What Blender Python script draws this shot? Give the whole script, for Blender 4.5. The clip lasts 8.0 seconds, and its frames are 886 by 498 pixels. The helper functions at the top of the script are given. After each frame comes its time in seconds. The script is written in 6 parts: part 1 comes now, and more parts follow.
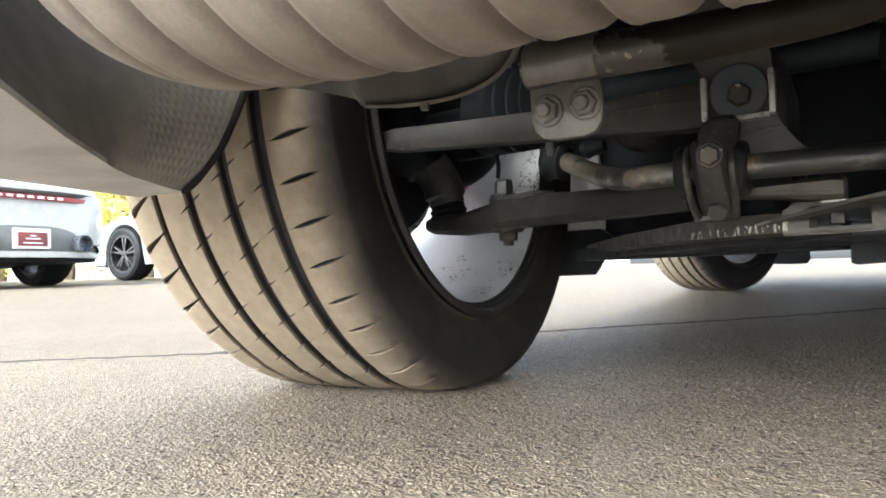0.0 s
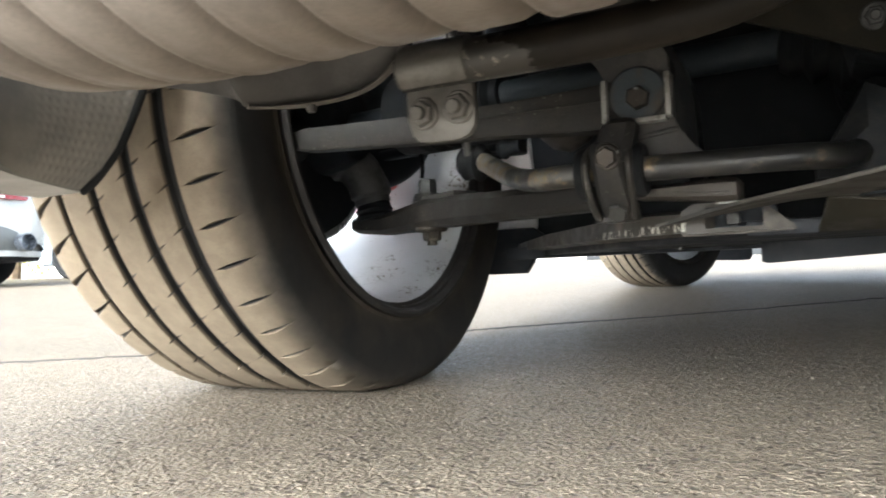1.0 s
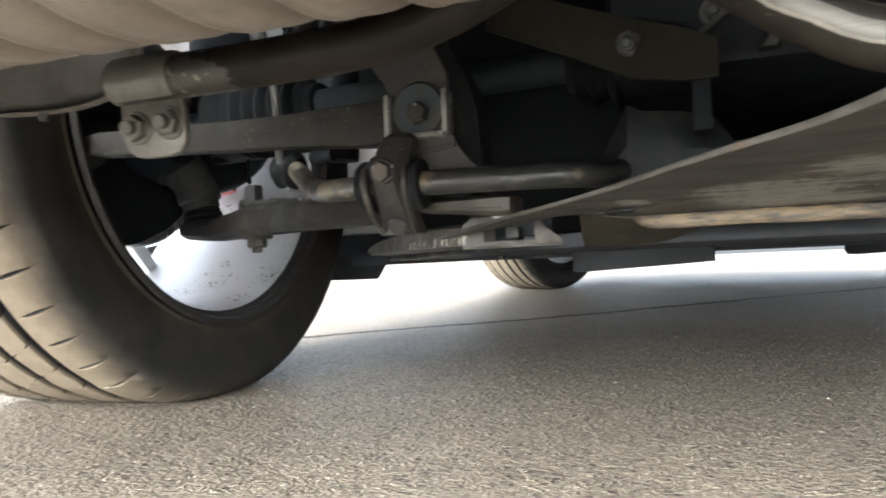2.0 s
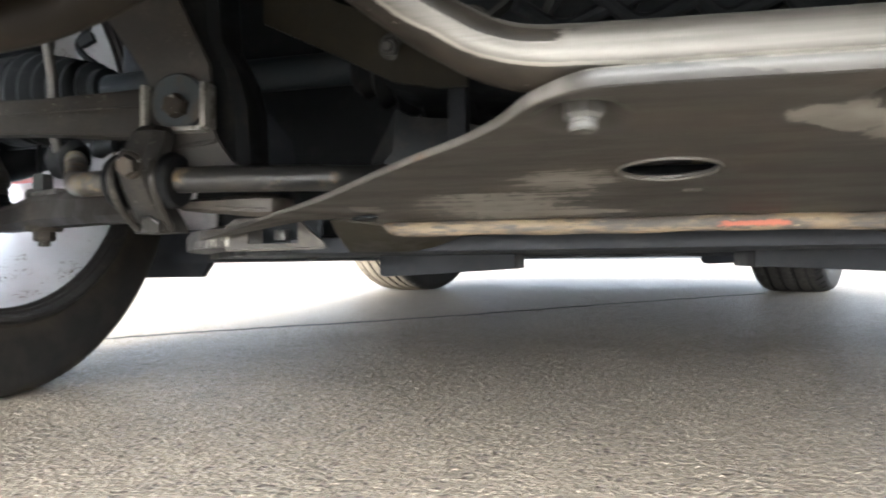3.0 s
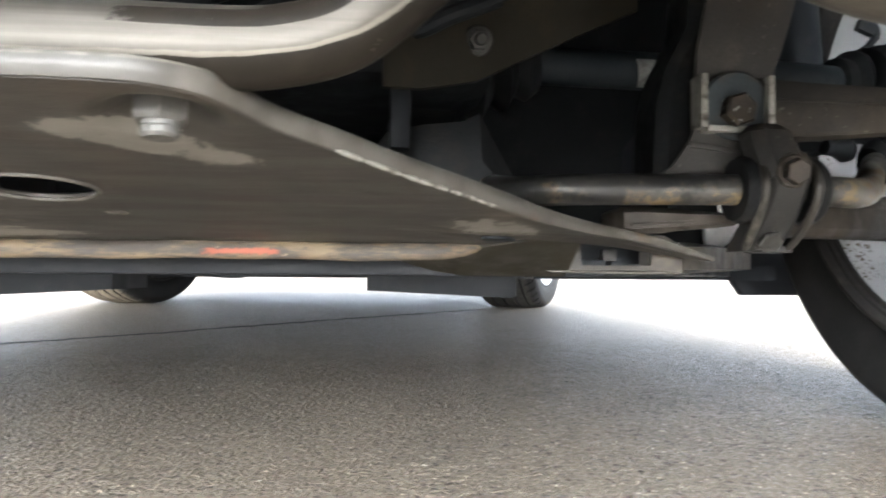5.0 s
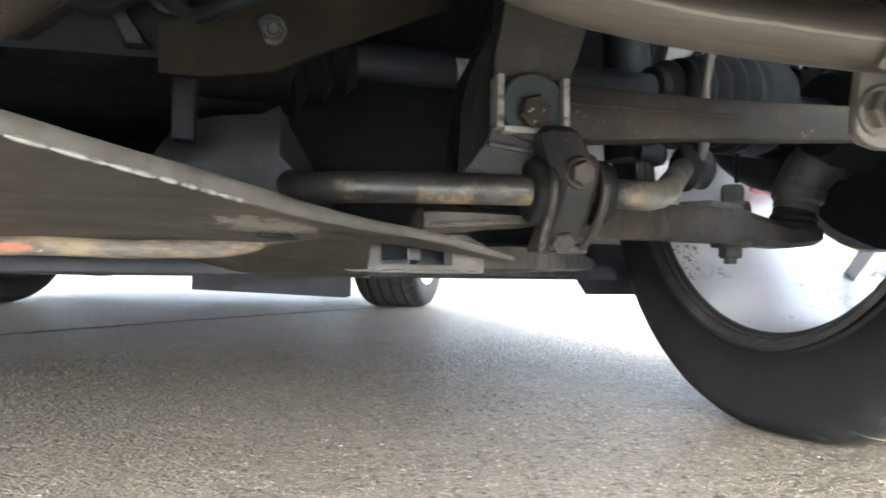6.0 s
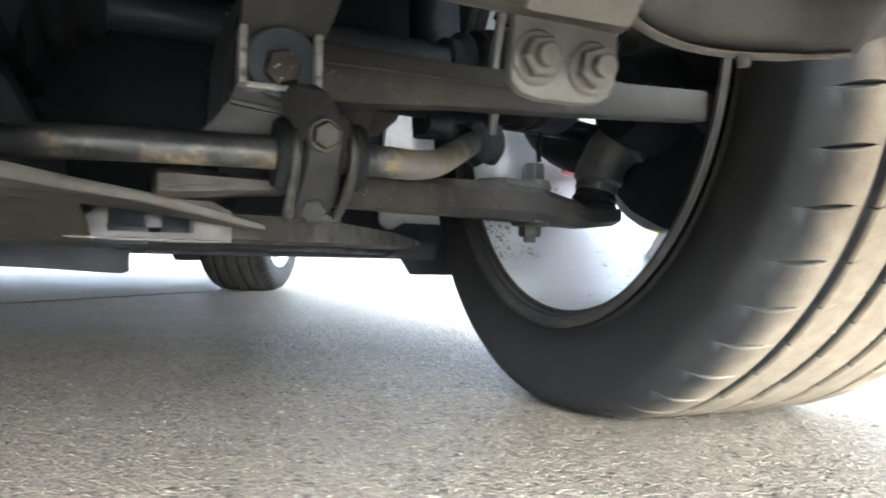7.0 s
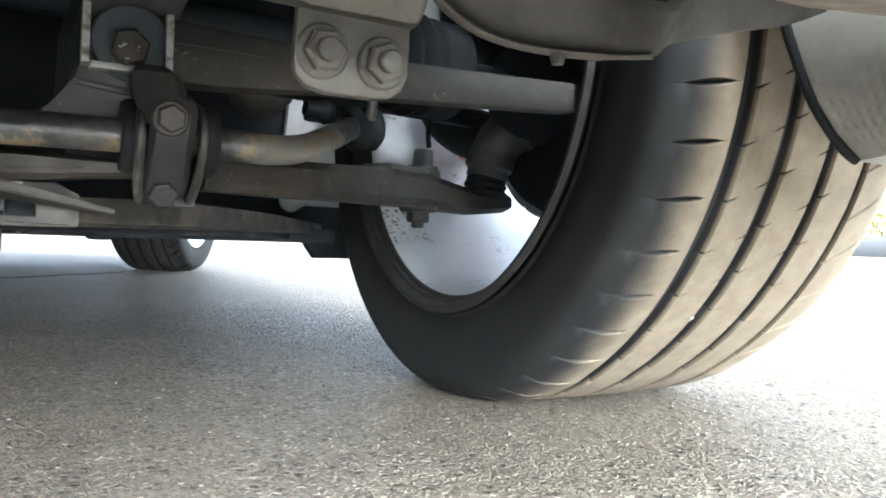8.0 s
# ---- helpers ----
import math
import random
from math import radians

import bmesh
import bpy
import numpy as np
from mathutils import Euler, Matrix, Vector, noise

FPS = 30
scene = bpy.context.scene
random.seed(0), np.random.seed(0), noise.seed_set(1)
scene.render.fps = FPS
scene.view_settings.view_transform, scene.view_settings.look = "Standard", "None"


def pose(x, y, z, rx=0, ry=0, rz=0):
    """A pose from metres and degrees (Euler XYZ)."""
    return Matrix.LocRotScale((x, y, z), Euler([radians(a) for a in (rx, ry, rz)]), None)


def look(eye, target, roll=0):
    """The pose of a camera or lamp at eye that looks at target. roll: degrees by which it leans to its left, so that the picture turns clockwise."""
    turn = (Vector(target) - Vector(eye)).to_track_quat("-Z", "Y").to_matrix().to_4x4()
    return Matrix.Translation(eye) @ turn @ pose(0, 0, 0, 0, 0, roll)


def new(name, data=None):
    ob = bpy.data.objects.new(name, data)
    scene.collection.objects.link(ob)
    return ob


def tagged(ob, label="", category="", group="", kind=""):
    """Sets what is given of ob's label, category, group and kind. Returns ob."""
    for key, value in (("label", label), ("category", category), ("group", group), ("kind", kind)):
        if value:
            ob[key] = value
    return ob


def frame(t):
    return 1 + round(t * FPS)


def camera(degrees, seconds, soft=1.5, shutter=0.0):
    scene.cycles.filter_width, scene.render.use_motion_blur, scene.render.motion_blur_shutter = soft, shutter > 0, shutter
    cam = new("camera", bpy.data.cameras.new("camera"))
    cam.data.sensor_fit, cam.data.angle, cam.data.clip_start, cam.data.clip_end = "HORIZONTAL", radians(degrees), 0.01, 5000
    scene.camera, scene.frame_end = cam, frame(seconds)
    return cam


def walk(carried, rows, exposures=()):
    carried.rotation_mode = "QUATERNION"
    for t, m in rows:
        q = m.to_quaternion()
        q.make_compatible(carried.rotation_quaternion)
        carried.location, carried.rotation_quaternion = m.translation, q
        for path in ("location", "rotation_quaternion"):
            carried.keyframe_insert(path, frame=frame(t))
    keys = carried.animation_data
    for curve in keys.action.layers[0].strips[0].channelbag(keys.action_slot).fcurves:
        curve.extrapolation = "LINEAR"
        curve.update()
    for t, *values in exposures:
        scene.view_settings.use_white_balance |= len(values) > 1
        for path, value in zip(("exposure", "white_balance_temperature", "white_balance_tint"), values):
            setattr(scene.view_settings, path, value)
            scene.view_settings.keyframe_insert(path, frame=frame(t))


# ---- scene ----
cam = camera(62.3, 8.0, soft=1.8, shutter=0.4)
PATH = [
    (0, (-0.296, -0.636, 0.141), (-1.281, 1.103, 0.212), -2.2),
    (0.5, (-0.284, -0.629, 0.14), (-1.244, 1.125, 0.208), -2.4),
    (1, (-0.255, -0.612, 0.143), (-1.144, 1.179, 0.201), -2.5),
    (1.5, (-0.205, -0.594, 0.151), (-0.973, 1.252, 0.196), -2.4),
    (1.7, (-0.184, -0.586, 0.148), (-0.909, 1.277, 0.196), -2.4),
    (2.8, (-0.075, -0.536, 0.151), (-0.532, 1.411, 0.186), -1.1),
    (3, (-0.052, -0.527, 0.151), (-0.445, 1.433, 0.188), -0.7),
    (3.5, (0.005, -0.507, 0.155), (-0.235, 1.478, 0.199), -0.3),
    (4, (0.044, -0.493, 0.155), (-0.055, 1.504, 0.206), 0.1),
    (4.5, (0.088, -0.473, 0.159), (0.149, 1.525, 0.22), 0.2),
    (5, (0.129, -0.464, 0.162), (0.328, 1.525, 0.228), 0.4),
    (5.2, (0.149, -0.462, 0.166), (0.41, 1.52, 0.234), 0.4),
    (6.3, (0.215, -0.463, 0.159), (0.789, 1.452, 0.217), 0.8),
    (6.5, (0.231, -0.461, 0.156), (0.882, 1.43, 0.207), 0.9),
    (7, (0.286, -0.459, 0.154), (1.083, 1.375, 0.186), 1.2),
    (7.5, (0.32, -0.474, 0.156), (1.218, 1.313, 0.165), 1.6),
    (8, (0.33, -0.484, 0.159), (1.29, 1.271, 0.146), 1.8),
]
EXPOSURES = [(0.0, 3.44, 6150, 4), (1.5, 3.76, 6100, 4), (3.0, 4.22, 6050, 6), (3.5, 4.14, 6050, 7), (5.0, 4.39, 6000, 6), (6.5, 4.72, 5850, 4), (7.5, 4.25, 5600, 1), (8.0, 4.12, 5550, 1)]
walk(cam, [(t, look(eye, target, roll)) for t, eye, target, roll in PATH], EXPOSURES)

# ---- light ----
SUN_UP = 30
world = bpy.data.worlds.new("overcast_sky")
scene.world = world
world.use_nodes = True
wn, wl = world.node_tree.nodes, world.node_tree.links
sky = wn.new("ShaderNodeTexSky")
sky.sky_type = "NISHITA"
sky.sun_disc = False
sky.sun_elevation, sky.sun_rotation = radians(SUN_UP), radians(185)
sky.air_density, sky.dust_density = 0.5, 5.0
wn["Background"].inputs["Strength"].default_value = 0.13
# a thin cloud deck takes most of the blue out of the sky
veil = wn.new("ShaderNodeHueSaturation")
veil.inputs["Saturation"].default_value = 0.32
wl.new(sky.outputs[0], veil.inputs["Color"])
wl.new(veil.outputs[0], wn["Background"].inputs["Color"])
sun_data = bpy.data.lights.new("sun", "SUN")
sun_data.energy, sun_data.angle, sun_data.color = 0.8, radians(40), (1.0, 0.95, 0.88)
sun = new("sun", sun_data)
# a veiled sun behind the car
sun.matrix_world = look((5 * math.sin(radians(185)), 5 * math.cos(radians(185)), 5 * math.tan(radians(SUN_UP))), (0, 0, 0))


# ---- materials ----
def lerp(a, b, f):
    return a + (b - a) * f


class Nodes:
    """A small builder of node materials with object coordinates in metres."""

    def __init__(self, name, rough=0.6, metal=0.0):
        self.m = bpy.data.materials.new(name)
        self.m.use_nodes = True
        self.t = self.m.node_tree
        self.n, self.l = self.t.nodes, self.t.links
        self.b = self.n["Principled BSDF"]
        self.b.inputs["Roughness"].default_value, self.b.inputs["Metallic"].default_value = rough, metal
        self.co = self.n.new("ShaderNodeTexCoord").outputs["Object"]

    def noise(self, scale, detail=4.0, rough=0.6, co=None):
        x = self.n.new("ShaderNodeTexNoise")
        x.inputs["Scale"].default_value, x.inputs["Detail"].default_value, x.inputs["Roughness"].default_value = scale, detail, rough
        self.l.new(co or self.co, x.inputs["Vector"])
        return x.outputs["Fac"]

    def voronoi(self, scale, feature="F1", out="Distance"):
        x = self.n.new("ShaderNodeTexVoronoi")
        x.feature = feature
        x.inputs["Scale"].default_value = scale
        self.l.new(self.co, x.inputs["Vector"])
        return x.outputs[out]

    def ramp(self, fac, lo, hi, a=0.0, b=1.0):
        x = self.n.new("ShaderNodeMapRange")
        x.interpolation_type = "SMOOTHSTEP"
        for k, v in zip(("From Min", "From Max", "To Min", "To Max"), (lo, hi, a, b)):
            x.inputs[k].default_value = v
        self.l.new(fac, x.inputs["Value"])
        return x.outputs["Result"]

    def math(self, op, a, b=0.0):
        x = self.n.new("ShaderNodeMath")
        x.operation = op
        for i, v in enumerate((a, b)):
            if isinstance(v, (int, float)):
                x.inputs[i].default_value = v
            else:
                self.l.new(v, x.inputs[i])
        return x.outputs[0]

    def mix(self, fac, a, b):
        x = self.n.new("ShaderNodeMix")
        x.data_type = "RGBA"
        if isinstance(fac, (int, float)):
            x.inputs[0].default_value = fac
        else:
            self.l.new(fac, x.inputs[0])
        for i, v in ((6, a), (7, b)):
            if isinstance(v, tuple):
                x.inputs[i].default_value = (*v[:3], 1)
            else:
                self.l.new(v, x.inputs[i])
        return x.outputs[2]

    def xyz(self):
        x = self.n.new("ShaderNodeSeparateXYZ")
        self.l.new(self.co, x.inputs[0])
        return x.outputs

    def stretch(self, sx, sy, sz):
        """Object coordinates scaled along the axes."""
        x = self.n.new("ShaderNodeMapping")
        x.inputs["Scale"].default_value = (sx, sy, sz)
        self.l.new(self.co, x.inputs["Vector"])
        return x.outputs[0]

    def blot(self, cx, cy, rx, ry, edge, seed=90.0, amount=0.5, turn=0.0, scratch=0.0):
        """1 inside a ragged patch round (cx, cy) in plan, turned by an angle, its border combed into scratches along x."""
        p = self.xyz()
        if turn or scratch:
            ca, sa = math.cos(turn), math.sin(turn)
            ax, ay = self.math("SUBTRACT", p[0], cx), self.math("SUBTRACT", p[1], cy)
            dx = self.math("DIVIDE", self.math("ADD", self.math("MULTIPLY", ax, ca), self.math("MULTIPLY", ay, sa)), rx)
            dy = self.math("DIVIDE", self.math("SUBTRACT", self.math("MULTIPLY", ay, ca), self.math("MULTIPLY", ax, sa)), ry)
            d = self.math("ADD", self.math("MULTIPLY", dx, dx), self.math("MULTIPLY", dy, dy))
            d = self.math("ADD", d, self.math("MULTIPLY", self.math("SUBTRACT", self.noise(seed, 6, 0.75, self.stretch(1.0, 0.4, 1.0)), 0.5), amount * 6))
            if scratch:
                comb = self.noise(14, 3, 0.7, self.stretch(1.0, 16.0, 1.0))
                d = self.math("ADD", d, self.math("MULTIPLY", self.math("SUBTRACT", comb, 0.5), scratch * 6))
            return self.ramp(d, 1.0 + edge * 0.3, 1.0 - edge * 0.3)
        dx = self.math("DIVIDE", self.math("SUBTRACT", p[0], cx), rx)
        dy = self.math("DIVIDE", self.math("SUBTRACT", p[1], cy), ry)
        d = self.math("ADD", self.math("MULTIPLY", dx, dx), self.math("MULTIPLY", dy, dy))
        d = self.math("ADD", d, self.math("MULTIPLY", self.math("SUBTRACT", self.noise(seed, 6, 0.75), 0.5), amount * 8))
        return self.ramp(d, 1.0 + edge * 0.3, 1.0 - edge * 0.3)

    def colour(self, c):
        if isinstance(c, tuple):
            self.b.inputs["Base Color"].default_value = (*c, 1)
        else:
            self.l.new(c, self.b.inputs["Base Color"])

    def set(self, key, v):
        if isinstance(v, (int, float)):
            self.b.inputs[key].default_value = v
        else:
            self.l.new(v, self.b.inputs[key])

    def bump(self, height, strength=0.3, distance=0.002):
        x = self.n.new("ShaderNodeBump")
        x.inputs["Strength"].default_value, x.inputs["Distance"].default_value = strength, distance
        self.l.new(height, x.inputs["Height"])
        self.l.new(x.outputs[0], self.b.inputs["Normal"])


def grimy(name, base, grime, rough=0.6, metal=0.0, scale=40.0, amount=0.5, bump=0.2, fine=500.0, gloss=0.5, chips=0.0):
    """A worn surface: base colour with grime in patches, fine grain and uneven gloss."""
    k = Nodes(name, rough, metal)
    k.b.inputs["Specular IOR Level"].default_value = gloss
    big, small = k.noise(scale, 5), k.noise(fine, 3)
    dirt = k.ramp(big, 0.62 - 0.35 * amount, 0.72)
    c = k.mix(dirt, base, grime)
    c = k.mix(k.ramp(small, 0.35, 0.75, 0.0, 0.35), c, tuple(0.55 * v for v in base))
    if chips:
        # pale stone chips in loose swarms, and a thin film of road mud
        swarm = k.math("MULTIPLY", k.ramp(k.noise(260, 3, 0.5), 0.655, 0.68), k.ramp(k.noise(14, 3), 0.46, 0.62))
        c = k.mix(k.ramp(k.noise(7, 6, 0.7), 0.48, 0.66, 0.0, 0.35), c, (0.085, 0.067, 0.048))
        c = k.mix(k.math("MULTIPLY", swarm, chips), c, (0.30, 0.285, 0.25))
    k.colour(c)
    k.set("Roughness", k.ramp(big, 0.3, 0.7, max(0.05, rough - 0.12), min(1.0, rough + 0.15)))
    k.bump(k.math("ADD", small, k.math("MULTIPLY", big, 0.6)), bump, 0.001)
    return k.m


def make_asphalt():
    """Worn parking-lot asphalt: stones in a tarry ground, pits between them, a few bright chips."""
    k = Nodes("asphalt", 0.75)
    cell, coarse = k.voronoi(380), k.voronoi(165)
    stone, fleck, slab, hollow = (k.n.new("ShaderNodeSeparateColor") for _ in range(4))
    k.l.new(k.voronoi(150, out="Color"), hollow.inputs[0])
    k.l.new(k.voronoi(380, out="Color"), stone.inputs[0])
    k.l.new(k.voronoi(230, out="Color"), fleck.inputs[0])
    k.l.new(k.voronoi(165, out="Color"), slab.inputs[0])
    big, mid, fine, lump = k.noise(1.6, 6), k.noise(17, 5), k.noise(1100, 3), k.noise(75, 4)
    base = k.mix(k.ramp(big, 0.33, 0.67), (0.1085, 0.0905, 0.0686), (0.1513, 0.1266, 0.0958))
    base = k.mix(k.ramp(mid, 0.42, 0.72, 0.0, 0.55), base, (0.0942, 0.0760, 0.0554))
    base = k.mix(k.ramp(slab.outputs[0], 0.3, 1.0, 0.0, 0.45), base, (0.1884, 0.1616, 0.1260))
    base = k.mix(k.ramp(stone.outputs[0], 0.5, 1.0, 0.0, 0.5), base, (0.1942, 0.1669, 0.1320))
    base = k.mix(k.ramp(stone.outputs[1], 0.70, 0.95, 0.0, 0.6), base, (0.0571, 0.0474, 0.0362))
    dot = k.math("MULTIPLY", k.ramp(fleck.outputs[1], 0.950, 0.960), k.ramp(k.voronoi(230), 0.5, 0.35))
    base = k.mix(k.math("MULTIPLY", dot, 0.85), base, (0.4112, 0.3608, 0.2872))
    # the pits' self-shadow is put into the colour, on top of the bump
    pit = k.math("MULTIPLY", k.ramp(hollow.outputs[0], 0.80, 0.86), k.ramp(k.voronoi(150), 0.6, 0.3))
    pit = k.math("MAXIMUM", pit, k.math("MULTIPLY", k.math("MULTIPLY", k.ramp(lump, 0.60, 0.66), k.ramp(mid, 0.45, 0.6)), 0.6))
    base = k.mix(k.math("MULTIPLY", pit, 0.85), base, (0.0314, 0.0258, 0.0202))
    k.colour(base)
    k.b.inputs["Specular IOR Level"].default_value = 0.3
    k.set("Roughness", k.ramp(stone.outputs[2], 0.0, 1.0, 0.42, 0.85))
    h = k.math("ADD", k.ramp(cell, 0.0, 0.8, 0.8, 0.0), k.math("MULTIPLY", fine, 0.35))
    h = k.math("ADD", h, k.math("MULTIPLY", k.ramp(coarse, 0.1, 0.6, 1.0, 0.0), k.math("ADD", 0.35, k.math("MULTIPLY", slab.outputs[1], 0.7))))
    h = k.math("ADD", h, k.math("MULTIPLY", lump, 0.3))
    h = k.math("SUBTRACT", h, k.math("MULTIPLY", pit, 1.3))
    k.bump(h, 1.0, 0.0023)
    return k.m


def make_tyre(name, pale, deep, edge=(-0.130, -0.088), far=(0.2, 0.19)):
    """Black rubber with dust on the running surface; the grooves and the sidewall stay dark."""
    k = Nodes(name, 0.8)
    k.b.inputs["Specular IOR Level"].default_value = 0.22
    p = k.xyz()
    wob = k.math("MULTIPLY", k.math("SUBTRACT", k.noise(22, 4), 0.5), 0.022)
    across = k.math("ADD", p[0], wob)
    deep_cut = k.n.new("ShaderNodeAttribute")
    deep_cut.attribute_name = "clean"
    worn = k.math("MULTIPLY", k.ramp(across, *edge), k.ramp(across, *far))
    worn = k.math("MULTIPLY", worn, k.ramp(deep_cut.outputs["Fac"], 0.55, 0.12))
    fleck, grain = k.noise(55, 5), k.noise(700, 3)
    dust = k.mix(k.ramp(fleck, 0.35, 0.7), deep, pale)
    rubber = k.mix(k.ramp(k.noise(18, 5), 0.4, 0.75, 0.0, 0.5), (0.0105, 0.0105, 0.011), (0.026, 0.0245, 0.023))
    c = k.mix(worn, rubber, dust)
    c = k.mix(k.ramp(grain, 0.45, 0.8, 0.0, 0.3), c, (0.04, 0.036, 0.032))
    k.colour(c)
    k.set("Roughness", k.math("ADD", k.math("MULTIPLY", worn, 0.2), 0.68))
    k.bump(k.math("ADD", grain, k.math("MULTIPLY", fleck, 0.5)), 0.25, 0.0008)
    return k.m


def make_plate():
    """Dark brown underbody coating, flaked off to grey metal in a few ragged, scratched patches."""
    k = Nodes("flaked_underbody_coating", 0.5, 0.0)
    big, grain = k.noise(25, 5), k.noise(600, 3)
    c = k.mix(k.ramp(big, 0.35, 0.7), (0.0222, 0.0203, 0.0180), (0.0320, 0.0285, 0.0248))
    c = k.mix(k.ramp(k.noise(9, 3), 0.48, 0.72, 0.0, 0.6), c, (0.0554, 0.0400, 0.0274))
    wipe = k.noise(9, 4, 0.65, k.stretch(1.0, 5.0, 1.0))
    c = k.mix(k.ramp(wipe, 0.5, 0.75, 0.0, 0.16), c, (0.0640, 0.0575, 0.0500))
    # rubbed through: beside the right bolt, along the front edge, at the wing tips, on the rear fold
    bare = k.blot(0.049, -0.214, 0.025, 0.014, 0.04, 100, 0.8, 0.55)
    for cx, cy, rx, ry, n, am, tu, sc in ((0.074, -0.192, 0.014, 0.011, 140, 0.8, 0.5, 0.0), (-0.106, -0.064, 0.044, 0.032, 120, 0.8, 0.0, 0.8), (-0.066, -0.112, 0.024, 0.026, 130, 0.8, 0.0, 1.2),
                                          (-0.080, -0.040, 0.050, 0.010, 150, 0.3, 0.0, 0.4), (0.199, -0.062, 0.032, 0.015, 90, 1.2, 0.8, 0.2), (-0.198, -0.060, 0.012, 0.010, 120, 0.8, 0.0, 0.6)):
        bare = k.math("MAXIMUM", bare, k.blot(cx, cy, rx, ry, 0.04, n, am, tu, sc))
    fleck = k.ramp(k.noise(210, 4, 0.7), 0.735, 0.75)
    bare = k.math("MAXIMUM", bare, k.math("MULTIPLY", fleck, 0.6))
    metal = k.mix(k.ramp(k.noise(45, 5), 0.35, 0.7), (0.1620, 0.1530, 0.1370), (0.1260, 0.1170, 0.1040))
    k.colour(k.mix(bare, c, metal))
    k.set("Roughness", k.math("ADD", k.ramp(wipe, 0.35, 0.7, 0.42, 0.58), k.math("MULTIPLY", bare, 0.04)))
    k.bump(k.math("SUBTRACT", k.math("ADD", k.math("MULTIPLY", grain, 0.5), k.math("MULTIPLY", big, 1.2)), bare), 0.35, 0.0008)
    return k.m


def make_rimedge():
    """The turned-up rim: rubbed tan on the wings, lightened there for the light they catch, brown along the rear with a
    bare grey stretch.
    """
    k = Nodes("rubbed_lit_rim", 0.45, 0.15)
    p = k.xyz()
    c = k.mix(k.ramp(k.noise(60, 5), 0.4, 0.68), (0.0840, 0.0780, 0.0686), (0.0573, 0.0510, 0.0433))
    c = k.mix(k.ramp(k.noise(28, 5), 0.58, 0.7), c, (0.1003, 0.0660, 0.0443))
    rear = k.ramp(p[1], -0.2600, -0.2640)
    c = k.mix(rear, c, k.mix(k.ramp(k.noise(30, 4), 0.4, 0.7), (0.0229, 0.0210, 0.0185), (0.0325, 0.0290, 0.0248)))
    jag = k.math("ADD", p[0], k.math("MULTIPLY", k.math("SUBTRACT", k.noise(60, 6, 0.7), 0.5), 0.06))
    jag = k.math("ADD", jag, k.math("MULTIPLY", k.math("SUBTRACT", p[2], 0.215), 5.0))
    bare = k.math("MULTIPLY", k.ramp(jag, 0.000, 0.002), rear)
    c = k.mix(bare, c, (0.0500, 0.0460, 0.0405))
    # a highlight along the top edge, put into the colour in patches
    top = k.math("MULTIPLY", k.ramp(p[2], 0.2176, 0.2182), k.ramp(k.noise(80, 5), 0.40, 0.55))
    c = k.mix(k.math("MULTIPLY", top, 0.45), c, (0.2000, 0.1850, 0.1550))
    k.colour(c)
    k.bump(k.math("ADD", bare, k.noise(300, 3)), 0.25, 0.0006)
    return k.m


def make_lip():
    """Dirty rusted edge: tan and dark mottling, with a short streak of orange primer along its upper side."""
    k = Nodes("rusted_tan_edge", 0.65)
    p = k.xyz()
    lay = k.stretch(0.4, 1.0, 2.2)
    c = k.mix(k.ramp(k.noise(70, 6, 0.7, lay), 0.40, 0.60), (0.135, 0.099, 0.058), (0.040, 0.033, 0.027))
    c = k.mix(k.ramp(k.noise(160, 4, 0.6, lay), 0.50, 0.64), c, (0.042, 0.035, 0.030))
    c = k.mix(k.ramp(k.noise(200, 4), 0.68, 0.74), c, (0.30, 0.25, 0.17))
    wob = k.math("MULTIPLY", k.math("SUBTRACT", k.noise(190, 5, 0.7), 0.5), 0.007)
    on = k.math("MULTIPLY", k.ramp(k.math("ADD", p[2], wob), 0.1722, 0.1730), k.ramp(k.math("ADD", p[2], wob), 0.1764, 0.1756))
    on = k.math("MULTIPLY", on, k.math("MULTIPLY", k.ramp(k.math("ADD", p[0], k.math("MULTIPLY", wob, 2.0)), 0.030, 0.034), k.ramp(k.math("ADD", p[0], k.math("MULTIPLY", wob, 2.0)), 0.077, 0.073)))
    c = k.mix(k.math("MULTIPLY", on, 0.9), c, (0.27, 0.066, 0.034))
    k.colour(c)
    k.bump(k.noise(220, 5), 0.6, 0.001)
    return k.m


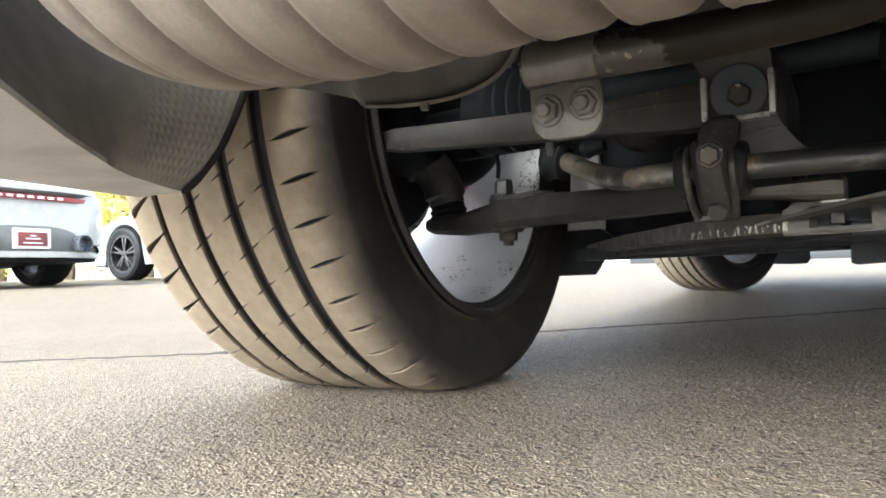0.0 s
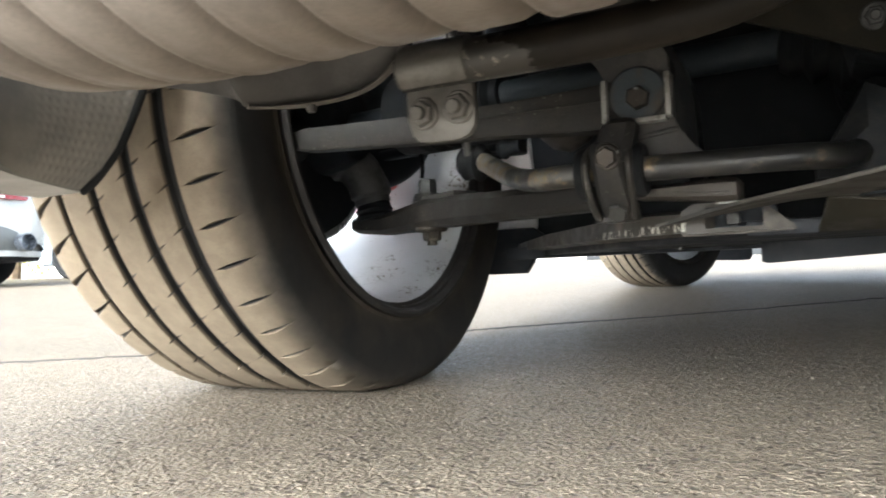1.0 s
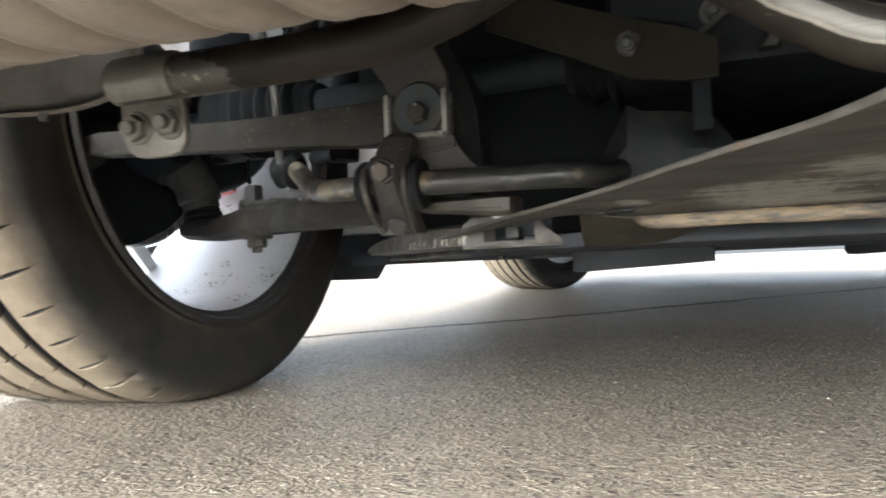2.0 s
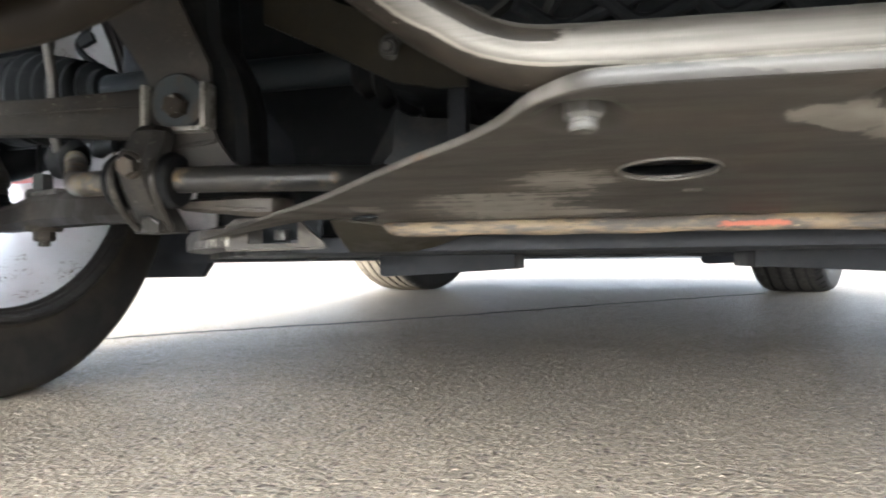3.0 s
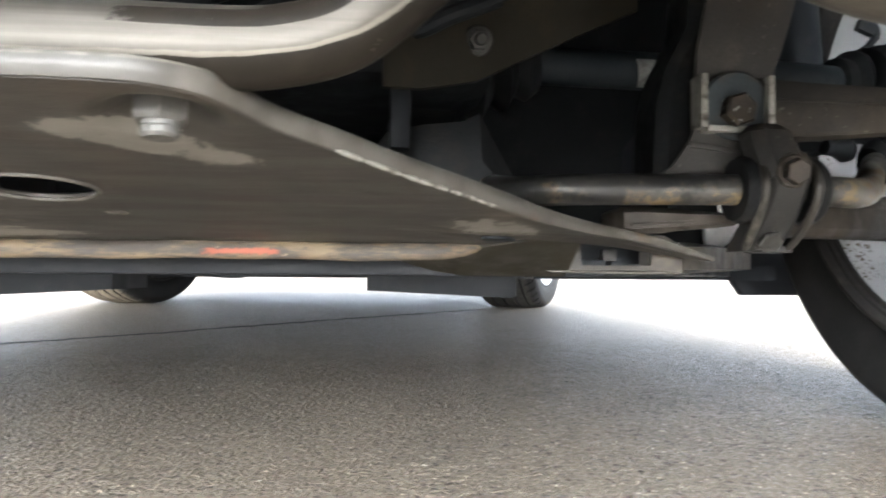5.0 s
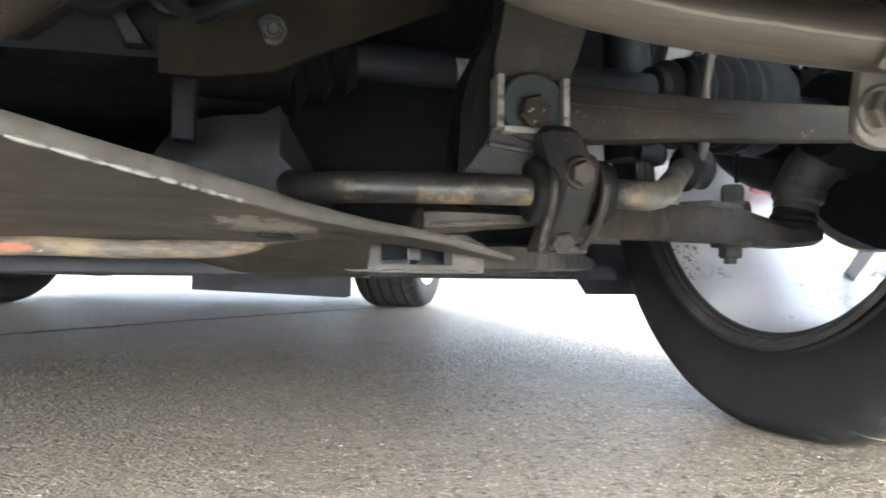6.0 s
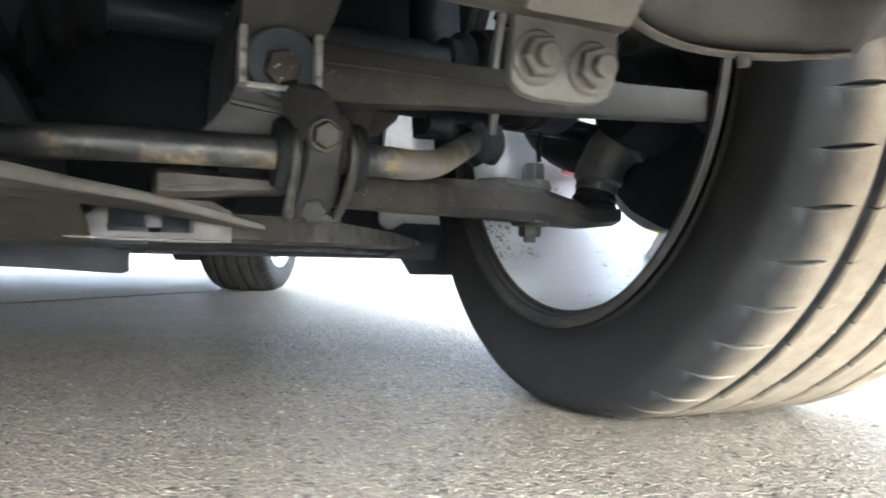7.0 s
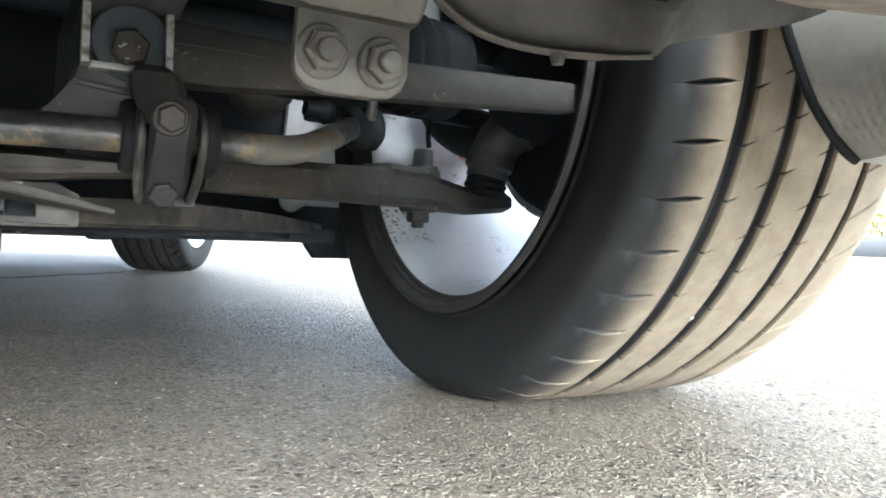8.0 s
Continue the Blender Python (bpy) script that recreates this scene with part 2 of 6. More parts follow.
def make_tube():
    """Subframe tube: brushed bare metal in the middle and beside the clamps, brown coating on the bends with ragged borders."""
    k = Nodes("worn_tube_metal", 0.36, 0.75)
    p = k.xyz()
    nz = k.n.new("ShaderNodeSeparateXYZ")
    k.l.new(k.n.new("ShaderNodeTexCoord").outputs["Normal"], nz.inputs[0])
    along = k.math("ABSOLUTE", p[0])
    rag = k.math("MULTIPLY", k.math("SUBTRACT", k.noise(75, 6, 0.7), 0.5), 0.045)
    # sorted by the normal: coating above and below, bare along the middle into the bends
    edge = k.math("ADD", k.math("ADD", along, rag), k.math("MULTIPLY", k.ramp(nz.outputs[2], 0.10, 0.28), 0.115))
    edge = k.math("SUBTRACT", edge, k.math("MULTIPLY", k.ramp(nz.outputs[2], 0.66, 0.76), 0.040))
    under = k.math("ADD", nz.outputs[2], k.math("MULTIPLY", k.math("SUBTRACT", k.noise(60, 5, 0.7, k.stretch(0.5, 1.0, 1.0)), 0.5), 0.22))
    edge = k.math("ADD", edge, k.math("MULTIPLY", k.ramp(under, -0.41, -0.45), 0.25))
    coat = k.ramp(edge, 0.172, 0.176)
    chip = k.math("ADD", along, k.math("MULTIPLY", k.math("SUBTRACT", k.noise(90, 6, 0.7), 0.5), 0.05))
    chip = k.math("SUBTRACT", chip, k.math("MULTIPLY", k.ramp(nz.outputs[2], -0.3, 0.5), 0.02))
    coat = k.math("SUBTRACT", coat, k.ramp(chip, 0.374, 0.377))
    right = k.ramp(k.math("ADD", p[0], rag), 0.215, 0.222)
    coat = k.math("MULTIPLY", coat, k.math("SUBTRACT", 1.0, right))
    coat = k.math("MAXIMUM", k.math("SUBTRACT", coat, k.ramp(k.noise(150, 5, 0.7), 0.675, 0.69)), 0.0)
    # brighter line just above the lower coating, placed by the normal
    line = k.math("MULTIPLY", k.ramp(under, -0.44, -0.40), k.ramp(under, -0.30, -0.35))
    # brushed along the tube
    grain, cloud = k.noise(700, 3, 0.6, k.stretch(0.02, 1.0, 1.0)), k.noise(14, 3, 0.5, k.stretch(0.4, 1.0, 1.0))
    metal = k.mix(k.ramp(grain, 0.3, 0.7), (0.0680, 0.0616, 0.0523), (0.0870, 0.0798, 0.0686))
    metal = k.mix(k.ramp(cloud, 0.45, 0.75, 0.0, 0.18), metal, (0.0859, 0.0800, 0.0717))
    paint = k.mix(k.ramp(k.noise(35, 5), 0.4, 0.7), (0.0108, 0.0089, 0.0069), (0.0185, 0.0149, 0.0113))
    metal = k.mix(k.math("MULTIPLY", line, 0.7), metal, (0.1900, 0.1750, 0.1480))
    dull = k.mix(k.ramp(k.noise(95, 6, 0.7), 0.56, 0.60), (0.0497, 0.0460, 0.0411), (0.1815, 0.1650, 0.1371))
    metal = k.mix(k.ramp(p[0], -0.25, -0.30), metal, dull)
    k.colour(k.mix(coat, metal, paint))
    k.set("Metallic", k.math("MULTIPLY", k.math("SUBTRACT", 1.0, coat), 0.6))
    k.set("Specular IOR Level", k.math("SUBTRACT", 0.5, k.math("MULTIPLY", coat, 0.38)))
    k.set("Roughness", k.math("ADD", k.ramp(cloud, 0.35, 0.7, 0.42, 0.48), k.math("MULTIPLY", coat, 0.03)))
    k.bump(k.math("ADD", coat, k.math("MULTIPLY", grain, 0.06)), 0.35, 0.0007)
    return k.m


def make_bar():
    """Dark bar with pale and rusty scuffs that lie in runs along it."""
    k = Nodes("scuffed_bar", 0.42, 0.15)
    run = k.noise(9, 5, 0.65)
    c = k.mix(k.ramp(k.noise(30, 5), 0.4, 0.7), (0.024, 0.024, 0.0245), (0.046, 0.042, 0.037))
    # rubbed barer between the bush and the link
    out = k.ramp(k.math("ABSOLUTE", k.xyz()[0]), 0.43, 0.47)
    scuff = k.ramp(k.math("ADD", run, k.math("MULTIPLY", out, 0.10)), 0.51, 0.57)
    c = k.mix(k.math("MULTIPLY", scuff, 0.7), c, k.mix(out, (0.098, 0.094, 0.086), (0.215, 0.205, 0.185)))
    c = k.mix(k.math("MULTIPLY", scuff, k.ramp(k.noise(60, 6, 0.75), 0.47, 0.58)), c, (0.200, 0.150, 0.085))
    k.colour(c)
    k.set("Roughness", k.ramp(k.noise(60, 4), 0.35, 0.7, 0.32, 0.52))
    k.bump(k.noise(250, 4), 0.2, 0.0008)
    return k.m


def make_brace():
    """Brown coated brace: paler where it is rubbed, a run of short bright scrapes along its lower side."""
    k = Nodes("scraped_brown_brace", 0.5, 0.0)
    k.b.inputs["Specular IOR Level"].default_value = 0.22
    p = k.xyz()
    c = k.mix(k.ramp(k.noise(40, 5), 0.38, 0.68), (0.0450, 0.0395, 0.0335), (0.0260, 0.0228, 0.0196))
    c = k.mix(k.ramp(k.noise(18, 5), 0.52, 0.64, 0.0, 0.75), c, (0.0900, 0.0745, 0.0570))
    side = k.math("MULTIPLY", p[0], -1.0)
    band = k.math("MULTIPLY", k.ramp(p[2], 0.1655, 0.1675), k.ramp(p[2], 0.1760, 0.1730))
    band = k.math("MULTIPLY", band, k.math("MULTIPLY", k.ramp(side, 0.340, 0.350), k.ramp(side, 0.48, 0.42)))
    nick = k.ramp(k.noise(210, 4, 0.6, k.stretch(1.0, 1.0, 0.45)), 0.545, 0.585)
    c = k.mix(k.math("MULTIPLY", band, nick), c, (0.40, 0.385, 0.34))
    k.colour(c)
    k.set("Roughness", k.ramp(k.noise(60, 4), 0.35, 0.7, 0.40, 0.60))
    k.bump(k.math("ADD", k.noise(250, 4), k.math("MULTIPLY", nick, band)), 0.25, 0.0008)
    return k.m


def make_fleckbolt():
    """Brown bolt head with the plating left in bright flecks."""
    k = Nodes("flecked_bolt", 0.45, 0.5)
    c = k.mix(k.ramp(k.noise(60, 5), 0.4, 0.7), (0.058, 0.047, 0.036), (0.034, 0.029, 0.025))
    f = k.ramp(k.noise(170, 4, 0.65), 0.630, 0.660)
    k.colour(k.mix(f, c, (0.34, 0.35, 0.34)))
    k.bump(k.math("ADD", f, k.noise(300, 3)), 0.3, 0.0005)
    return k.m


def make_liner():
    """Grey pressed fibre with a fine woven relief."""
    k = Nodes("pressed_fibre", 0.85)
    w = k.n.new("ShaderNodeTexWave")
    w.inputs["Scale"].default_value, w.inputs["Distortion"].default_value = 44, 0.8
    w.bands_direction = "Z"
    w2 = k.n.new("ShaderNodeTexWave")
    w2.inputs["Scale"].default_value, w2.inputs["Distortion"].default_value = 44, 0.8
    w2.bands_direction = "Y"
    k.l.new(k.co, w.inputs["Vector"])
    k.l.new(k.co, w2.inputs["Vector"])
    weave = k.math("MULTIPLY", w.outputs["Fac"], w2.outputs["Fac"])
    c = k.mix(k.ramp(k.noise(20, 5), 0.35, 0.7), (0.195, 0.187, 0.177), (0.262, 0.247, 0.227))
    weave = k.math("MULTIPLY", weave, k.ramp(k.math("ADD", k.xyz()[1], k.math("MULTIPLY", k.noise(14, 3), 0.06)), -0.255, -0.205))
    k.colour(k.mix(k.math("MULTIPLY", k.math("MULTIPLY", weave, 0.35), k.ramp(k.noise(9, 3), 0.30, 0.5)), c, (0.24, 0.225, 0.20)))
    k.bump(k.math("ADD", k.math("MULTIPLY", weave, k.ramp(k.noise(9, 3), 0.30, 0.5)), k.math("MULTIPLY", k.noise(60, 4), 0.6)), 0.5, 0.0018)
    return k.m


def make_rim():
    """Silver painted wheel, brake dust and tar flecks inside the barrel."""
    k = Nodes("silver_wheel_paint", 0.38, 0.35)
    c = k.mix(k.ramp(k.noise(12, 5), 0.4, 0.75, 0.0, 0.5), (0.50, 0.51, 0.525), (0.40, 0.395, 0.39))
    c = k.mix(k.ramp(k.noise(160, 5), 0.66, 0.72), c, (0.16, 0.13, 0.10))
    tar = k.math("MULTIPLY", k.ramp(k.noise(210, 4), 0.54, 0.60), k.ramp(k.noise(11, 3), 0.54, 0.62))
    c = k.mix(tar, c, (0.13, 0.105, 0.075))
    k.colour(c)
    k.bump(k.noise(90, 4), 0.08, 0.001)
    return k.m


def plain(name, base, rough=0.5, metal=0.0, var=0.25, scale=30.0):
    return grimy(name, base, tuple(v * (1 - var) for v in base), rough, metal, scale, 0.5, 0.08)


ASPHALT, TYRE, PLATE, LIP, TUBE, LINER, RIM, BAR, FLECKBOLT = make_asphalt(), make_tyre("dusty_tyre_rubber", (0.192, 0.155, 0.112), (0.160, 0.128, 0.093)), make_plate(), make_lip(), make_tube(), make_liner(), make_rim(), make_bar(), make_fleckbolt()
TYRE_GREY = make_tyre("grey_tyre_rubber", (0.060, 0.056, 0.050), (0.040, 0.037, 0.034), far=(0.118, 0.100))
TYRE_FRONT = make_tyre("tan_tyre_rubber", (0.180, 0.150, 0.113), (0.135, 0.112, 0.085))
TYRE_LEFT = make_tyre("dustier_tyre_rubber", (0.182, 0.146, 0.105), (0.154, 0.123, 0.089), (-0.154, -0.106))
CRACK = grimy("tarry_joint", (0.02, 0.018, 0.016), (0.05, 0.045, 0.04), 0.9)
MUFFLER = grimy("dusty_muffler_steel", (0.226, 0.192, 0.164), (0.176, 0.148, 0.126), 0.5, 0.25, 22, 0.45, 0.2)
SHIELD = grimy("dusty_shield_sheet", (0.0645, 0.0600, 0.0554), (0.0430, 0.0400, 0.0369), 0.5, 0.35, 30, 0.5, 0.2)
STEEL = grimy("dull_coated_steel", (0.0560, 0.0530, 0.0500), (0.0880, 0.0800, 0.0710), 0.48, 0.15, 35, 0.35, 0.25, gloss=0.4, chips=0.35)
BRACKET = grimy("dark_bracket_coating", (0.0274, 0.0270, 0.0267), (0.0517, 0.0467, 0.0409), 0.46, 0.1, 40, 0.38, 0.25, gloss=0.25, chips=0.25)
ARM = grimy("coated_arm", (0.0245, 0.0226, 0.0208), (0.0380, 0.0338, 0.0292), 0.62, 0.05, 30, 0.4, 0.25, gloss=0.25, chips=0.25)
CLAMP = grimy("pale_plated_steel", (0.1220, 0.1130, 0.1000), (0.0830, 0.0755, 0.0665), 0.45, 0.45, 40, 0.4, 0.2)
BOLT = grimy("dull_bolt_steel", (0.0630, 0.0616, 0.0580), (0.0358, 0.0330, 0.0301), 0.40, 0.55, 90, 0.4, 0.2)
ZINC = grimy("zinc_bolt", (0.1050, 0.1030, 0.0970), (0.0720, 0.0670, 0.0600), 0.58, 0.35, 90, 0.35, 0.2)
BLUEWASH = grimy("blue_passivated_washer", (0.0500, 0.0610, 0.0680), (0.0780, 0.0650, 0.0510), 0.5, 0.2, 50, 0.5, 0.25)
SCUFF = grimy("scraped_bright_edge", (0.3438, 0.3350, 0.3059), (0.0573, 0.0450, 0.0359), 0.45, 0.4, 110, 0.42, 0.3)
CAST = grimy("cast_aluminium", (0.0660, 0.0560, 0.0470), (0.0400, 0.0340, 0.0290), 0.55, 0.25, 40, 0.45, 0.35)
RUBBER = grimy("black_rubber", (0.0099, 0.0109, 0.0125), (0.0214, 0.0214, 0.0211), 0.6, 0.0, 40, 0.4, 0.2, gloss=0.14)
PLASTIC = grimy("black_underbody_plastic", (0.0182, 0.0203, 0.0250), (0.0338, 0.0354, 0.0389), 0.5, 0.0, 20, 0.4, 0.15, gloss=0.2)
GREYTRIM = grimy("grey_bumper_plastic", (0.4640, 0.4525, 0.4408), (0.3597, 0.3480, 0.3363), 0.6, 0.0, 8, 0.4, 0.12)
DARK = grimy("near_black_metal", (0.0122, 0.0143, 0.0175), (0.0274, 0.0287, 0.0304), 0.6, 0.2, 30, 0.4, 0.25, gloss=0.2)
MOUNT = grimy("brown_mount_coating", (0.0230, 0.0207, 0.0153), (0.0394, 0.0331, 0.0218), 0.5, 0.15, 35, 0.4, 0.25, gloss=0.2)
UPRIGHT = grimy("dark_casting", (0.0253, 0.0275, 0.0303), (0.0507, 0.0490, 0.0473), 0.5, 0.3, 45, 0.4, 0.35, gloss=0.2)
FLANGE = grimy("brake_dust_flange", (0.0300, 0.0284, 0.0277), (0.0551, 0.0493, 0.0443), 0.6, 0.2, 50, 0.4, 0.25, gloss=0.2)
PALE = plain("pale_body_primer", (0.78, 0.75, 0.75), 0.6)
SHAFT = grimy("dark_shaft_paint", (0.0273, 0.0338, 0.0403), (0.0442, 0.0481, 0.0507), 0.5, 0.1, 18, 0.4, 0.15, gloss=0.2)
RIMEDGE = make_rimedge()
WORNEDGE = grimy("rubbed_bracket_edge", (0.036, 0.033, 0.029), (0.135, 0.125, 0.108), 0.42, 0.3, 45, 0.30, 0.25)
BRACE = make_brace()
KNUCKLE = grimy("grey_cast_knuckle", (0.078, 0.076, 0.073), (0.040, 0.038, 0.036), 0.55, 0.3, 45, 0.45, 0.35)
LIPSHEET = grimy("dusty_folded_edge", (0.120, 0.108, 0.096), (0.080, 0.072, 0.064), 0.55, 0.2, 40, 0.4, 0.2)
LUG = grimy("brown_rusty_casting", (0.085, 0.070, 0.058), (0.045, 0.036, 0.030), 0.65, 0.15, 40, 0.4, 0.3)
RIBBED = grimy("oily_casting", (0.045, 0.045, 0.043), (0.022, 0.022, 0.022), 0.5, 0.3, 45, 0.45, 0.35)
DISC = plain("brake_disc_iron", (0.36, 0.35, 0.34), 0.35, 0.8)
RED = plain("red_caliper_paint", (0.45, 0.02, 0.02), 0.4)
BODY = plain("grey_car_paint", (0.24, 0.25, 0.27), 0.3, 0.3, 0.06, 3)
WHITE = plain("white_car_paint", (0.4264, 0.4346, 0.4264), 0.25, 0.0, 0.05, 3)
SILVER = plain("silver_blue_car_paint", (0.2850, 0.3300, 0.3600), 0.3, 0.3, 0.06, 3)
GLASS = plain("dark_car_glass", (0.03, 0.035, 0.04), 0.08, 0.0, 0.1, 3)
LAMPRED = plain("red_lamp_lens", (0.2520, 0.0120, 0.0180), 0.2, 0.0, 0.1, 20)
PLATEW = plain("white_plate_frame", (0.82, 0.82, 0.80), 0.4, 0.0, 0.05, 20)
LABEL = grimy("dusty_paper_label", (0.42, 0.42, 0.40), (0.20, 0.19, 0.18), 0.7, 0.0, 120, 0.5, 0.1)
PLATER = plain("maroon_plate_insert", (0.16, 0.035, 0.035), 0.5, 0.0, 0.2, 20)
BLACKW = plain("black_wheel_paint", (0.03, 0.03, 0.032), 0.35, 0.2, 0.2, 20)
TRIMDARK = plain("dark_grey_bumper_plastic", (0.13, 0.14, 0.14), 0.5, 0.0, 0.2, 10)
STEELTIP = plain("blued_exhaust_steel", (0.16, 0.18, 0.21), 0.3, 0.7, 0.3, 20)
LETTER = plain("bright_lettering", (0.80, 0.80, 0.80), 0.3, 0.2, 0.05, 20)
BARK = grimy("bark", (0.15, 0.11, 0.075), (0.08, 0.06, 0.045), 0.9, 0.0, 12, 0.5, 0.6, 60)
RENDERW = grimy("pale_wall_render", (0.72, 0.70, 0.66), (0.62, 0.60, 0.56), 0.85, 0.0, 1.5, 0.4, 0.2, 40)
STONE = grimy("pale_stone", (0.42, 0.39, 0.33), (0.28, 0.25, 0.21), 0.8, 0.0, 300, 0.4, 0.3)
GRIT = grimy("dusty_grit", (0.20, 0.18, 0.15), (0.12, 0.105, 0.085), 0.9, 0.0, 300, 0.4, 0.3)
STRAW = plain("dry_straw", (0.34, 0.26, 0.13), 0.7)


def make_leaf(name, a, b):
    k = Nodes(name, 0.55)
    o = k.n.new("ShaderNodeNewGeometry")
    k.colour(k.mix(o.outputs["Random Per Island"], a, b))
    k.b.inputs["Transmission Weight"].default_value = 0.0
    k.b.inputs["Subsurface Weight"].default_value = 0.0
    return k.m


LEAF = make_leaf("yellow_green_leaf", (0.16, 0.20, 0.03), (0.42, 0.36, 0.05))
LEAF2 = make_leaf("golden_leaf", (0.48, 0.34, 0.04), (0.30, 0.28, 0.06))


# ---- mesh helpers ----
def sharp(me, angle=35):
    for p in me.polygons:
        p.use_smooth = True
    me.set_sharp_from_angle(angle=radians(angle))


def part(name, bm, material, parent=None, label="", at=None, angle=35):
    """Links a bmesh as one mesh object under a thing or a part. at: the origin of its coordinates."""
    bmesh.ops.recalc_face_normals(bm, faces=bm.faces)
    me = bpy.data.meshes.new(name)
    bm.to_mesh(me)
    bm.free()
    me.materials.append(material)
    sharp(me, angle)
    ob = new(name, me)
    if parent is not None:
        ob.parent = parent
        ob.matrix_parent_inverse = BASES.get(parent.name, Matrix()).inverted()
    if at is not None:
        ob.location = at
        BASES[ob.name] = Matrix.Translation(at)
    if label:
        tagged(ob, label)
    return ob


BASES = {}


def thing(name, base, label, category, group="", kind=""):
    ob = new(name)
    ob.empty_display_size = 0.1
    ob.location = base
    BASES[ob.name] = Matrix.Translation(base)
    return tagged(ob, label, category, group, kind)


def smooth_path(pts, steps=6):
    """Catmull-Rom through the points."""
    p = [Vector(q) for q in pts]
    p = [p[0] * 2 - p[1]] + p + [p[-1] * 2 - p[-2]]
    out = []
    for i in range(1, len(p) - 2):
        for j in range(steps):
            t = j / steps
            a, b, c, d = p[i - 1], p[i], p[i + 1], p[i + 2]
            out.append(0.5 * (2 * b + (c - a) * t + (2 * a - 5 * b + 4 * c - d) * t * t + (3 * b - a - 3 * c + d) * t ** 3))
    out.append(p[-2])
    return out


def tube(bm, pts, radius, seg=18, wide=1.0):
    """A swept tube with closed ends. radius: one number or one for each point."""
    n = len(pts)
    rad = radius if isinstance(radius, (list, tuple)) else [radius] * n
    rad = [rad[min(len(rad) - 1, round(i * (len(rad) - 1) / max(1, n - 1)))] for i in range(n)] if len(rad) != n else rad
    pts = [Vector(q) for q in pts]
    up = None
    rings = []
    for i, q in enumerate(pts):
        d = (pts[min(i + 1, n - 1)] - pts[max(i - 1, 0)]).normalized()
        if up is None:
            up = Vector((0, 0, 1)) if abs(d.z) < 0.9 else Vector((0, 1, 0))
        side = d.cross(up).normalized()
        up = side.cross(d).normalized()
        rings.append([bm.verts.new(q + rad[i] * (wide * math.cos(a) * side + math.sin(a) * up)) for a in (2 * math.pi * k / seg for k in range(seg))])
    for a, b in zip(rings, rings[1:]):
        for k in range(seg):
            bm.faces.new((a[k], a[(k + 1) % seg], b[(k + 1) % seg], b[k]))
    bm.faces.new(rings[0][::-1])
    bm.faces.new(rings[-1])
    return rings


def loft(bm, rings, close=True, caps=True):
    """Joins rings of points, each a list of vectors."""
    vs = [[bm.verts.new(q) for q in r] for r in rings]
    n = len(vs[0])
    for a, b in zip(vs, vs[1:]):
        for k in range(n if close else n - 1):
            bm.faces.new((a[k], a[(k + 1) % n], b[(k + 1) % n], b[k]))
    if caps and close:
        bm.faces.new(vs[0][::-1])
        bm.faces.new(vs[-1])
    return vs


def box(bm, c, size, m=None, bevel=0.0):
    """A box round c, turned by m, with its edges bevelled."""
    r = bmesh.ops.create_cube(bm, size=1.0)
    t = Matrix.Translation(c) @ (m or Matrix()) @ Matrix.Diagonal((*size, 1))
    bmesh.ops.transform(bm, matrix=t, verts=r["verts"])
    if bevel:
        es = list({e for v in r["verts"] for e in v.link_edges})
        bmesh.ops.bevel(bm, geom=es, offset=bevel, segments=2, affect="EDGES", profile=0.6)


def frame_to(axis):
    return Vector(axis).normalized().to_track_quat("Z", "Y").to_matrix().to_4x4()


def lathe(bm, profile, m=None, seg=32, close=False):
    """Turns (radius, height) points round the z axis of m."""
    m = m or Matrix()
    rings = []
    for r, h in profile:
        rings.append([m @ Vector((r * math.cos(a), r * math.sin(a), h)) for a in (2 * math.pi * k / seg for k in range(seg))])
    if close:
        rings.append(rings[0])
    vs = []
    for i, ring in enumerate(rings):
        vs.append(vs[0] if close and i == len(rings) - 1 else [bm.verts.new(q) for q in ring])
    for a, b in zip(vs, vs[1:]):
        for k in range(seg):
            bm.faces.new((a[k], a[(k + 1) % seg], b[(k + 1) % seg], b[k]))
    if not close:
        if profile[0][0] > 1e-6:
            bm.faces.new(vs[0][::-1])
        if profile[-1][0] > 1e-6:
            bm.faces.new(vs[-1])
        bmesh.ops.remove_doubles(bm, verts=[v for r in (vs[0], vs[-1]) for v in r], dist=1e-7)


def sheet(bm, outline, thick, bevel=0.0):
    """A flat plate: an outline of points, given thickness along the vector thick."""
    a = [bm.verts.new(Vector(q)) for q in outline]
    b = [bm.verts.new(Vector(q) + Vector(thick)) for q in outline]
    n = len(a)
    fs = [bm.faces.new(a[::-1]), bm.faces.new(b)]
    for k in range(n):
        fs.append(bm.faces.new((a[k], a[(k + 1) % n], b[(k + 1) % n], b[k])))
    if bevel:
        es = list({e for f in fs[:2] for e in f.edges})
        bmesh.ops.bevel(bm, geom=es, offset=bevel, segments=2, affect="EDGES", profile=0.5)


def surface(bm, grid, thick):
    """A curved sheet from a grid of points, given thickness along the vector thick."""
    top = [[bm.verts.new(Vector(q)) for q in r] for r in grid]
    low = [[bm.verts.new(Vector(q) + Vector(thick)) for q in r] for r in grid]
    R, C = len(grid), len(grid[0])
    for i in range(R - 1):
        for j in range(C - 1):
            bm.faces.new((top[i][j], top[i + 1][j], top[i + 1][j + 1], top[i][j + 1]))
            bm.faces.new((low[i][j], low[i][j + 1], low[i + 1][j + 1], low[i + 1][j]))
    for i in range(R - 1):
        for j in (0, C - 1):
            bm.faces.new((top[i][j], low[i][j], low[i + 1][j], top[i + 1][j]))
    for j in range(C - 1):
        for i in (0, R - 1):
            bm.faces.new((top[i][j], top[i][j + 1], low[i][j + 1], low[i][j]))


